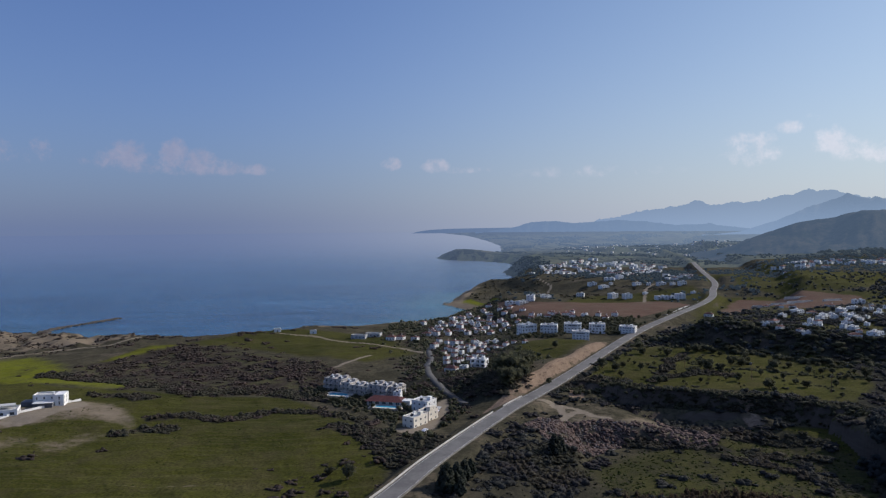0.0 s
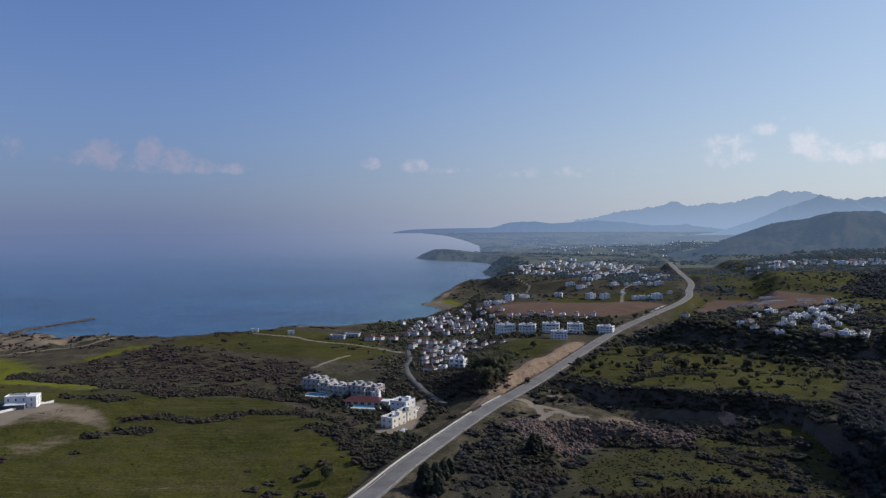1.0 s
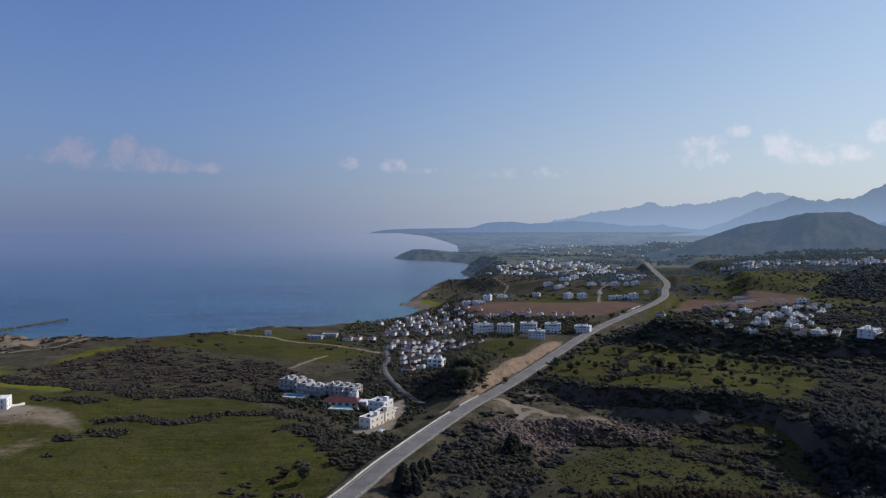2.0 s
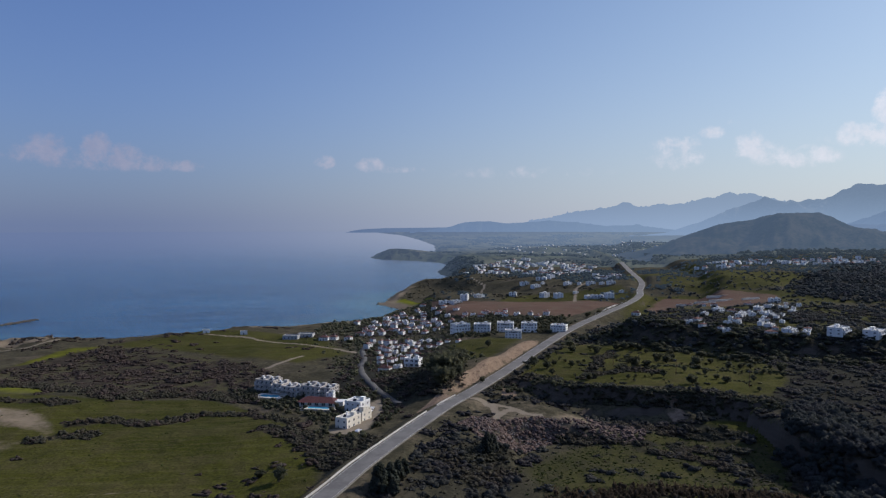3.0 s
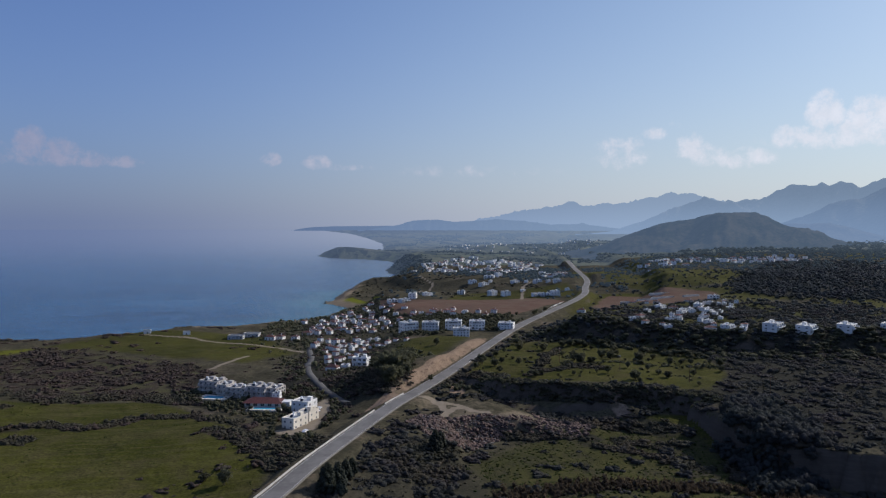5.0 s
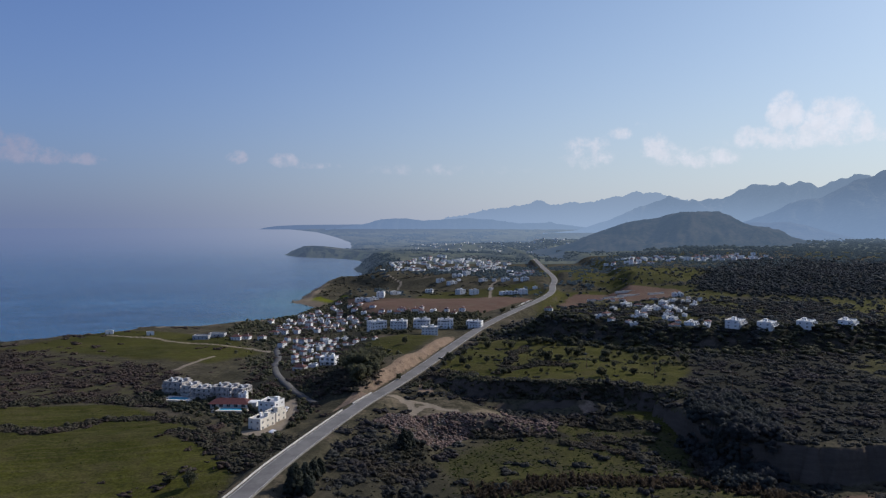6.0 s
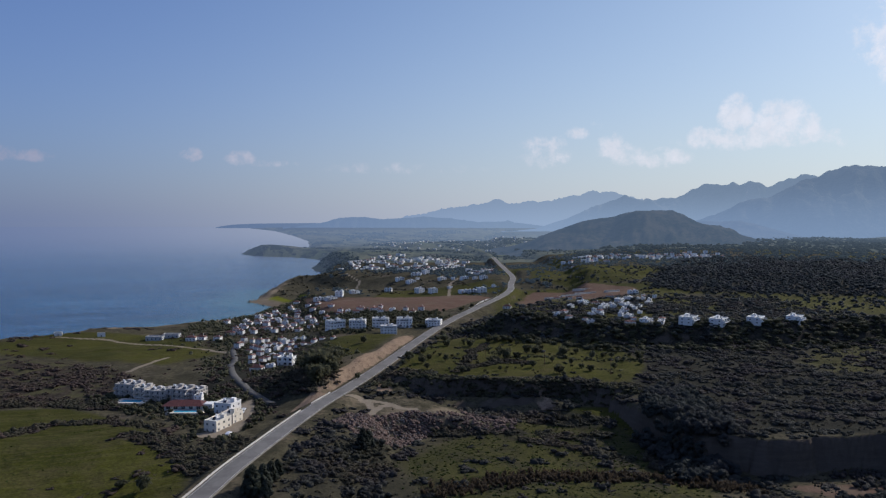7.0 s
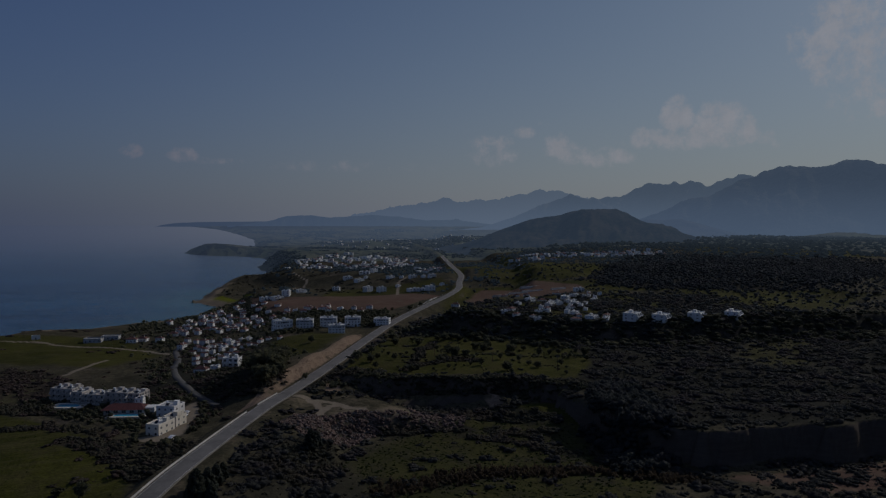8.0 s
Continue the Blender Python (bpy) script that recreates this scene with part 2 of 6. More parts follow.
def earth():
    """Scrubland, pasture, plough, sand and bare rock, by the masks that lie on the land."""
    m, g, b = material("ground_cover", 0.95, spec=0.02)
    at = place_of(g)
    patch, mid, fine, grit = g.noise(at, 0.012, 4.0), g.noise(at, 0.06, 5.0, 0.6), g.noise(at, 0.33, 5.0, 0.65), g.noise(at, 1.7, 3.0)
    mott = g.ramp(g.math("ADD", g.math("MULTIPLY", mid, 0.55), g.math("MULTIPLY", fine, 0.45)), 0.38, 0.64)
    base = g.mix(mott, rgb(0.041, 0.038, 0.024), rgb(0.090, 0.078, 0.049))
    base = g.mix(g.ramp(g.noise(at, 0.025, 5.0, 0.65), 0.54, 0.74), base, rgb(0.116, 0.094, 0.070))
    base = g.mix(g.ramp(g.noise(at, 0.6, 6.0, 0.72), 0.48, 0.62, 0.0, 0.75), base, rgb(0.027, 0.025, 0.018))
    base = g.mix(g.ramp(grit, 0.60, 0.72, 0.0, 0.5), base, rgb(0.037, 0.033, 0.027))
    grass = g.mix(g.ramp(patch, 0.40, 0.60), rgb(0.035, 0.038, 0.008), rgb(0.059, 0.059, 0.012))
    grass = g.mix(g.ramp(mid, 0.46, 0.72, 0.0, 0.7), grass, rgb(0.068, 0.055, 0.027))
    rows_ = g.nodes.new("ShaderNodeMapping")
    g.put(rows_.inputs[0], at)
    rows_.inputs["Rotation"].default_value, rows_.inputs["Scale"].default_value = (0, 0, radians(12)), (0.06, 1.0, 1.0)
    drill = g.noise(rows_.outputs[0], 0.45, 3.0, 0.6)
    grass = g.mix(g.ramp(drill, 0.46, 0.66, 0.0, 0.6), grass, rgb(0.085, 0.073, 0.030))
    tuft = g.noise(at, 0.85, 6.0, 0.7)
    grass = g.mix(g.ramp(tuft, 0.49, 0.62, 0.0, 0.75), grass, rgb(0.022, 0.025, 0.008))
    grass = g.mix(g.ramp(fine, 0.45, 0.75, 0.0, 0.55), grass, rgb(0.041, 0.039, 0.016))
    grass = g.mix(g.ramp(tuft, 0.46, 0.34, 0.0, 0.7), grass, rgb(0.088, 0.088, 0.019))
    edge = g.math("ADD", g.math("MULTIPLY", g.math("SUBTRACT", mid, 0.5), 0.9), g.math("MULTIPLY", g.math("SUBTRACT", fine, 0.5), 0.5))

    def lay(below, name, colour, sharp=0.25):
        return g.mix(g.ramp(g.math("ADD", g.attribute(name), edge), 0.5 - sharp, 0.5 + sharp), below, colour)

    out = lay(base, "green", grass)
    flower = g.mix(fine, rgb(0.085, 0.105, 0.010), rgb(0.160, 0.155, 0.014))
    out = lay(out, "flower", flower, 0.35)
    # dark ground; over WILD it is painted in place of a cloud's shadow
    out = lay(out, "dark", g.mix(g.ramp(g.noise(at, 0.55, 6.0, 0.72), 0.42, 0.60), g.mix(patch, rgb(0.016, 0.018, 0.014), rgb(0.026, 0.023, 0.019)), g.mix(mid, rgb(0.026, 0.029, 0.020), rgb(0.044, 0.039, 0.030))), 0.3)
    out = lay(out, "brush", g.mix(g.ramp(g.noise(at, 0.5, 6.0, 0.72), 0.62, 0.72), g.mix(g.ramp(g.noise(at, 0.05, 4.0, 0.6), 0.46, 0.60), g.mix(mott, rgb(0.024, 0.020, 0.016), rgb(0.058, 0.047, 0.036)), rgb(0.062, 0.058, 0.030)), rgb(0.12, 0.105, 0.08)), 0.3)
    soil = g.mix(fine, rgb(0.095, 0.058, 0.043), rgb(0.130, 0.084, 0.062))
    out = lay(out, "soil", g.mix(g.ramp(mid, 0.45, 0.7, 0.0, 0.5), soil, rgb(0.12, 0.10, 0.07)), 0.12)
    sand = g.mix(mid, rgb(0.12, 0.095, 0.068), rgb(0.23, 0.185, 0.13))
    out = lay(out, "sand", sand, 0.22)
    track = g.mix(fine, rgb(0.165, 0.135, 0.10), rgb(0.25, 0.21, 0.16))
    out = lay(out, "track", track, 0.15)
    slope = g.nodes.new("ShaderNodeSeparateXYZ")
    g.put(slope.inputs[0], g.nodes.new("ShaderNodeNewGeometry").outputs["True Normal"])
    beds = g.nodes.new("ShaderNodeMapping")
    g.put(beds.inputs[0], at)
    beds.inputs["Scale"].default_value = (0.22, 0.22, 1.5)
    strata = g.noise(beds.outputs[0], 0.45, 6.0, 0.72)
    cliff = g.mix(strata, rgb(0.036, 0.031, 0.027), rgb(0.115, 0.092, 0.072))
    out = g.mix(g.ramp(g.math("ADD", slope.outputs[2], g.math("MULTIPLY", edge, 0.3)), 0.80, 0.62), out, cliff)
    bank = g.mix(g.ramp(g.noise(at, 0.7, 6.0, 0.75), 0.36, 0.62), g.mix(g.ramp(strata, 0.36, 0.62), rgb(0.090, 0.062, 0.046), rgb(0.19, 0.135, 0.095)), rgb(0.235, 0.172, 0.122))
    out = lay(out, "bank", g.mix(g.ramp(mid, 0.58, 0.68, 0.0, 0.7), bank, base), 0.2)
    g.put(b.inputs["Base Color"], out)
    bump = g.bump(fine, 0.7, 0.5)
    g.put(b.inputs["Normal"], g.bump(grit, 0.7, 0.22, bump))
    return m


M["earth"] = earth()


def sea_water():
    m, g, b = material("sea_water", 0.16, 0.0, 0.5)
    b.inputs["IOR"].default_value = 1.333
    at = place_of(g)
    streak = g.nodes.new("ShaderNodeMapping")
    g.put(streak.inputs[0], at)
    streak.inputs["Scale"].default_value = (0.35, 1.0, 1.0)
    drift = g.noise(streak.outputs[0], 0.006, 5.0)
    wind = g.nodes.new("ShaderNodeMapping")
    g.put(wind.inputs[0], at)
    wind.inputs["Scale"].default_value = (0.12, 1.0, 1.0)
    # light and dark of the ripples, painted into the water's base colour
    ripple_shades = g.ramp(g.noise(wind.outputs[0], 0.055, 6.0, 0.8), 0.44, 0.57)
    deep = g.mix(g.math("MULTIPLY_ADD", ripple_shades, 0.6, g.math("MULTIPLY", g.ramp(drift, 0.35, 0.68), 0.4)), rgb(0.004, 0.036, 0.094), rgb(0.021, 0.098, 0.194))
    shallow = g.mix(g.ramp(g.noise(at, 0.02, 4.0), 0.4, 0.65), rgb(0.030, 0.125, 0.150), rgb(0.05, 0.16, 0.17))
    g.put(b.inputs["Base Color"], g.mix(g.attribute("shallow"), deep, shallow))
    waves = g.math("ADD", g.noise(streak.outputs[0], 0.16, 6.0, 0.7), g.math("MULTIPLY", g.noise(streak.outputs[0], 0.02, 4.0), 1.4))
    g.put(b.inputs["Normal"], g.bump(waves, 0.6, 2.2))
    return m


M["sea"] = sea_water()


def pool_water():
    m, g, b = material("pool_water", 0.08, 0.0, 0.5)
    at = place_of(g)
    g.put(b.inputs["Base Color"], g.mix(g.noise(at, 0.4), rgb(0.05, 0.30, 0.45), rgb(0.09, 0.40, 0.55)))
    g.put(b.inputs["Normal"], g.bump(g.noise(at, 2.0), 0.2, 0.05))
    return m


M["pool"] = pool_water()


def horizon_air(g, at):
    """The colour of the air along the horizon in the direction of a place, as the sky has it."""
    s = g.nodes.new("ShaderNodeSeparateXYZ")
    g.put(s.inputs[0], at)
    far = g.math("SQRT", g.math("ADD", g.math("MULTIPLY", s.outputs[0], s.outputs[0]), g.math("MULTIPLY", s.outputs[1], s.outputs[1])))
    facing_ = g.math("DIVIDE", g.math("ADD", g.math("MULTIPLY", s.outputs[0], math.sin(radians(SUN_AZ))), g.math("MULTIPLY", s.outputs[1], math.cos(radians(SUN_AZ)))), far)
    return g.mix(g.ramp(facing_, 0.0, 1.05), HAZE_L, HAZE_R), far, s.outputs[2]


def haze_glow_stuff(name, near_a, near_b, scale, thin, thick, low=0.0, tint=(0.62, 0.80, 1.0), fields=False):
    """A backdrop of far land and trees: haze painted on as emission in the horizon's colour. thin, thick: the haze's
    share at 1.1 and 4.8 km; low: more of it near the ground.
    """
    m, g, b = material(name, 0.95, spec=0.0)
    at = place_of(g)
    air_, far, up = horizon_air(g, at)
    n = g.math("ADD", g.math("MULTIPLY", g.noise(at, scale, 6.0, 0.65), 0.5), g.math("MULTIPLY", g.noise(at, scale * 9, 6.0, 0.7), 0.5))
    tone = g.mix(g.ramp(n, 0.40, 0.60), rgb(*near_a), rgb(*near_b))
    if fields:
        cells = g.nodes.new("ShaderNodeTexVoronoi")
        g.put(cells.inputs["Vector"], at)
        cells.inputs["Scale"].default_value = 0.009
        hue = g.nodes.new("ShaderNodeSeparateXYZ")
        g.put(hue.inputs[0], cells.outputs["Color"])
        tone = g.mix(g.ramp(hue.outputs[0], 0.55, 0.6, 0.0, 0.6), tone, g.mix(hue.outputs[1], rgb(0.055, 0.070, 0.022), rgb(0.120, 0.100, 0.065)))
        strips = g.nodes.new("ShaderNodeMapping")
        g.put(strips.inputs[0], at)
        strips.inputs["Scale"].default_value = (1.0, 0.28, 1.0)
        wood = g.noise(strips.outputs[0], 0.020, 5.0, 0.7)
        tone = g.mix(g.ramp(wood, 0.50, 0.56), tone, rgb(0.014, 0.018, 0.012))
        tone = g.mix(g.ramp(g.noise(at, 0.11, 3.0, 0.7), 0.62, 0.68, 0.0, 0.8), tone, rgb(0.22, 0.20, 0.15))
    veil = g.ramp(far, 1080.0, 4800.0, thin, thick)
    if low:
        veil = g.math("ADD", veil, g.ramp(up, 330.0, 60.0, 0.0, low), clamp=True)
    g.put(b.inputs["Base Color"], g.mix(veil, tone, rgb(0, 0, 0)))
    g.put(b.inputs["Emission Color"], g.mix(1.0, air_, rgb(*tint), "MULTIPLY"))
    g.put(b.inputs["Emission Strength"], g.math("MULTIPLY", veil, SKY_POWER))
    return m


M["plain"] = haze_glow_stuff("haze_glow_plain", (0.022, 0.028, 0.017), (0.115, 0.112, 0.060), 0.014, 0.13, 0.58, tint=(0.64, 0.78, 0.93), fields=True)
# far leaves emit a share of the haze colour themselves
M["haze_leaf"] = haze_glow_stuff("haze_glow_leaves", (0.018, 0.024, 0.018), (0.055, 0.062, 0.044), 0.05, 0.07, 0.55)
M["hill"] = haze_glow_stuff("hill_cover", (0.010, 0.014, 0.009), (0.060, 0.050, 0.034), 0.014, 0.22, 0.40, 0.0, (0.52, 0.72, 0.98))
M["spur"] = haze_glow_stuff("spur_cover", (0.008, 0.012, 0.008), (0.075, 0.070, 0.045), 0.008, 0.36, 0.42, 0.22, (0.52, 0.70, 0.98))
M["ridge_a"] = haze_glow_stuff("near_range", (0.006, 0.010, 0.008), (0.085, 0.080, 0.055), 0.006, 0.40, 0.44, 0.26, (0.52, 0.70, 0.96))
M["ridge_b"] = haze_glow_stuff("middle_range", (0.008, 0.012, 0.010), (0.11, 0.10, 0.075), 0.005, 0.52, 0.54, 0.28, (0.58, 0.75, 0.96))
M["ridge_c"] = haze_glow_stuff("far_range", (0.03, 0.04, 0.03), (0.06, 0.06, 0.04), 0.003, 0.72, 0.74, 0.20, (0.66, 0.81, 0.98))
M["low"] = haze_glow_stuff("low_hills", (0.012, 0.018, 0.014), (0.07, 0.07, 0.05), 0.006, 0.62, 0.64, 0.12, (0.60, 0.77, 0.97))
M["coast"] = haze_glow_stuff("far_shore", (0.03, 0.04, 0.03), (0.06, 0.06, 0.04), 0.004, 0.66, 0.70, 0.0, (0.60, 0.76, 0.96))


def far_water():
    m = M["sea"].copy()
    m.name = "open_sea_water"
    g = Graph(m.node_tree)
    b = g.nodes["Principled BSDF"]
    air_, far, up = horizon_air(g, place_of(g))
    # haze painted over the water as emission, thicker with distance
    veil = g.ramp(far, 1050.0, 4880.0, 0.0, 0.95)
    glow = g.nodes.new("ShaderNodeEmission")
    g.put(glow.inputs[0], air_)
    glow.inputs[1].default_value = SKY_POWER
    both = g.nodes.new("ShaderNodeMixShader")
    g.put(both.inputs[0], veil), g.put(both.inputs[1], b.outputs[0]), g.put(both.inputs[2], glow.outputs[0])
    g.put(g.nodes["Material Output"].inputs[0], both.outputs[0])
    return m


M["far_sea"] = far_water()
M["spoil"] = plain("reddish_spoil", (0.045, 0.030, 0.025), (0.165, 0.110, 0.085), 0.45, 0.95, bump=0.7, depth=0.3, vary=0.0)
M["stone"] = plain("broken_stone", (0.12, 0.10, 0.088), (0.26, 0.22, 0.19), 0.8, 0.9, bump=0.4)
M["herb"] = leaves("green_herbs", (0.037, 0.058, 0.017), (0.070, 0.097, 0.027), (0.056, 0.072, 0.026))

# ---------------------------------------------------------------- lie of the land
# x east of the look-out, y ahead, sea level at z = 0

ROAD = [(-130, -20, 30), (-96, 70, 29), (-52, 170, 28), (-20, 241, 27), (-3, 283, 27), (31, 355, 27), (53, 394, 27), (81, 446, 27),
        (140, 559, 28), (180, 622, 31), (223, 682, 33.5), (280, 768, 34.5), (318, 838, 35), (342, 900, 36), (384, 1005, 38), (434, 1190, 42),
        (540, 1580, 47), (620, 2000, 52)]
COAST = [(-5200, 1000), (-1500, 830), (-800, 790), (-484, 773), (-340, 727), (-245, 702), (-171, 752), (-115, 785), (-56, 838), (-14, 894),
         (14, 958), (30, 994), (26, 1029), (0, 1084), (11, 1131), (42, 1270), (87, 1344), (114, 1417), (144, 1515), (170, 1628), (160, 1765), (153, 1809), (171, 1924),
         (214, 2141), (212, 2272), (184, 2347), (134, 2429), (78, 2475), (21, 2522), (-16, 2640), (-30, 2720), (60, 2760), (150, 2740), (232, 2860), (262, 3156), (301, 3799), (268, 4129), (224, 4361),
         (164, 4588), (39, 4767), (-74, 4898), (-230, 5300), (5300, 5300), (5300, -5300), (-5300, -5300)]
VALLEY = [(62, 402), (95, 402), (117, 389), (145, 371), (175, 357), (200, 338), (193, 300), (200, 262), (214, 244), (262, 238), (430, 225), (430, 20),
          (-60, 20), (-6, 210), (28, 288), (46, 335)]
UPLAND = [(182, 548), (209, 516), (241, 496), (252, 456), (285, 450), (330, 434), (420, 425), (600, 380), (1500, 150), (2600, 2600), (900, 2600),
          (640, 1600), (540, 1200), (480, 1000), (420, 850), (350, 730), (280, 660), (225, 590)]
PLATEAU = [(40, 368), (58, 388), (84, 384), (102, 374), (118, 364), (136, 344), (130, 333), (108, 341), (84, 345), (66, 342), (46, 347)]
DUNES = [(-700, 620), (-397, 622), (-331, 641), (-296, 662), (-285, 700), (-330, 735), (-500, 790), (-800, 800)]
# x, y, height: the land between the steps above
SPOT = [(-420, 640, 12), (-170, 640, 15), (-180, 715, 16), (-235, 385, 21), (-230, 560, 15), (-90, 250, 19), (45, 250, 24), (-5, 400, 20), (-70, 440, 18),
        (-40, 560, 17), (-2, 560, 18), (10, 640, 16), (30, 740, 14), (100, 600, 27), (130, 700, 28), (190, 760, 30), (110, 840, 25), (100, 1000, 25), (10, 820, 8), (25, 900, 6), (-20, 765, 12), (50, 1080, 5), (30, 1010, 3), (20, 1090, 2), (45, 1190, 12),
        (180, 1250, 33), (215, 1600, 38), (300, 1150, 36), (300, 1740, 42), (60, 478, 28), (92, 533, 31), (48, 415, 31), (68, 462, 32.5), (25, 480, 21), (140, 420, 30),
        (200, 420, 31), (260, 300, 29), (330, 350, 31), (240, 560, 31), (350, 520, 32), (420, 420, 33), (450, 1000, 44), (640, 1010, 47),
        (960, 1250, 56), (740, 670, 46), (600, 300, 38), (300, 100, 34), (-200, 100, 24), (0, 60, 30), (1500, 1500, 60), (700, 2500, 45),
        (2000, 4300, 20), (900, 4300, 12), (400, 4400, 6), (600, 3000, 26), (20, 2610, 33), (70, 2600, 36), (150, 2560, 27), (225, 2500, 22), (255, 2700, 17), (330, 2600, 24), (330, 3100, 10), (420, 3600, 8), (205, 1900, 36), (225, 2050, 36), (190, 1700, 36), (170, 1560, 34), (130, 1330, 22), (60, 1160, 7), (3000, 2000, 70), (1800, 0, 60), (-900, 400, 20), (-2500, 0, 40), (0, -2500, 60)]


def lattice(ix, iy, seed):
    n = (ix * 374761393 + iy * 668265263 + seed * 974634537) & 0x7FFFFFFF
    n = ((n ^ (n >> 13)) * 1274126177) & 0x7FFFFFFF
    return ((n ^ (n >> 16)) & 0xFFFF) / 65535.0


def ripple(x, y, size, seed=0, octaves=4):
    """Fractal value noise, about -1 to 1."""
    x, y = np.asarray(x, float) / size, np.asarray(y, float) / size
    total, gain, weight = 0.0, 1.0, 0.0
    for k in range(octaves):
        ix, iy = np.floor(x).astype(np.int64), np.floor(y).astype(np.int64)
        fx, fy = x - ix, y - iy
        fx, fy = fx * fx * (3 - 2 * fx), fy * fy * (3 - 2 * fy)
        a, b = lattice(ix, iy, seed + k), lattice(ix + 1, iy, seed + k)
        c, d = lattice(ix, iy + 1, seed + k), lattice(ix + 1, iy + 1, seed + k)
        total = total + gain * ((a * (1 - fx) + b * fx) * (1 - fy) + (c * (1 - fx) + d * fx) * fy - 0.5) * 2
        weight += gain
        x, y, gain = x * 2.03 + 17.3, y * 2.03 + 5.1, gain * 0.5
    return total / weight * 1.6


def step01(a, b, v):
    t = np.clip((v - a) / (b - a), 0, 1)
    return t * t * (3 - 2 * t)


def to_line(x, y, line):
    """Distance to a polyline, the place along it (0 to its number of legs) and the side (left is positive)."""
    best, where, side = np.full(np.shape(x), 1e9), np.zeros(np.shape(x)), np.ones(np.shape(x))
    for i in range(len(line) - 1):
        (ax, ay), (bx, by) = line[i][:2], line[i + 1][:2]
        dx, dy = bx - ax, by - ay
        u = np.clip(((x - ax) * dx + (y - ay) * dy) / (dx * dx + dy * dy), 0, 1)
        d = np.hypot(x - ax - u * dx, y - ay - u * dy)
        near = d < best
        best, where = np.where(near, d, best), np.where(near, i + u, where)
        side = np.where(near, np.sign(dx * (y - ay) - dy * (x - ax)), side)
    return best, where, side


def inside(x, y, ring):
    """Distance to the edge of a region: positive within it."""
    x, y = np.asarray(x, float), np.asarray(y, float)
    hit = np.zeros(np.shape(x), bool)
    for (ax, ay), (bx, by) in zip(ring, ring[1:] + ring[:1]):
        if ay != by:
            hit ^= ((ay > y) != (by > y)) & (x < (bx - ax) * (y - ay) / (by - ay) + ax)
    d = to_line(x, y, ring + ring[:1])[0]
    return np.where(hit, d, -d)


def road_level(where):
    i = np.clip(np.floor(where).astype(int), 0, len(ROAD) - 2)
    z = np.array([p[2] for p in ROAD], float)
    return z[i] + (z[i + 1] - z[i]) * (where - i)


def far_rise(r):
    """How far the land and the sea are lifted so that the drawn-in horizon fits the camera's view."""
    return 80 * np.clip((r - 2900) / 2000, 0, 1) ** 2


def land(x, y):
    """Height of the ground."""
    x, y = np.asarray(x, float), np.asarray(y, float)
    r = np.hypot(x, y)
    top, bottom = 0.0, 0.0
    for px, py, pz in SPOT:
        reach = 45 + 0.10 * math.hypot(px, py)
        d2 = ((x - px) ** 2 + (y - py) ** 2) / reach ** 2
        w = 1 / (1e-4 + d2 * d2 + 0.02 * d2)
        top, bottom = top + w * pz, bottom + w
    z = top / bottom
    z = z + ripple(x, y, 55, 3) * 1.6 * step01(20, 120, inside(x, y, COAST)) + ripple(x, y, 400, 8, 2) * np.clip(r / 500 - 1, 0, 6) * step01(60, 900, inside(x, y, COAST))
    z = z + ripple(x, y, 9, 5, 3) * 0.35 + step01(-15, 15, inside(x, y, DUNES)) * 3.2 * ripple(x, y, 24, 51, 3)
    wob = ripple(x, y, 16, 11, 3)
    z = z + 13.5 * step01(-16, 16, inside(x, y, UPLAND) + wob * 5)
    # the valley and its sheer sides, soft only below the road
    v = inside(x, y, VALLEY) + wob * 3.2 + ripple(x, y, 34, 13, 2) * 3 + ripple(x, y, 7, 19, 2) * 1.2
    soft = 5 + 22 * step01(60, 25, x - 0.45 * (y - 250)) * step01(392, 372, y) + 20 * step01(180, 190, x) * step01(258, 268, y) * step01(345, 335, y)
    floor_z = 15 + 1.5 * ripple(x, y, 40, 21) + 9 * step01(250, 120, y) + 5 * step01(330, 200, y) * step01(170, 90, x)
    road_off, where, side = to_line(x, y, ROAD)
    floor_z = floor_z + 5.5 * step01(34, 8, v) * step01(120, 165, x) * step01(300, 325, y)
    floor_z = floor_z + 9 * step01(46, 10, road_off) * step01(300, 345, y)
    deep = step01(0, 1, v / soft)
    tier = step01(170, 150, x)
    ledge = (1 - 0.38 * tier) * step01(0, 0.55, v / soft) + 0.38 * tier * step01(1.6, 2.6, v / soft)
    z = z + (np.minimum(floor_z, z) - z) * np.where(soft > 12, deep, ledge)
    level = inside(x, y, PLATEAU) + wob * 2
    z = z + (24 - 6.5 * step01(84, 120, x) + 0.4 * wob - z) * step01(-7, 5, level)
    # the road's bed
    d = road_off
    cut = step01(345, 375, y) * step01(580, 540, y) * (side > 0)
    bed = road_level(where)
    z = bed - 0.25 + (z - bed + 0.25) * step01(6.5, 15 - 2.5 * cut, d - cut * (wob * 1.6 + 0.8 * ripple(x, y, 5, 17, 2)))
    z = np.maximum(z, 3.0)
    # the shore
    s = inside(x, y, COAST) + ripple(x, y, 40, 31) * 6 + ripple(x, y, 12, 33) * 2
    rise = np.where(y < 1300, 26.0, 60.0)
    z = np.where(s > 0, z * step01(-2, rise, s) ** 0.8, -6 * step01(0, 60, -s) - 0.3)
    return z + far_rise(r)

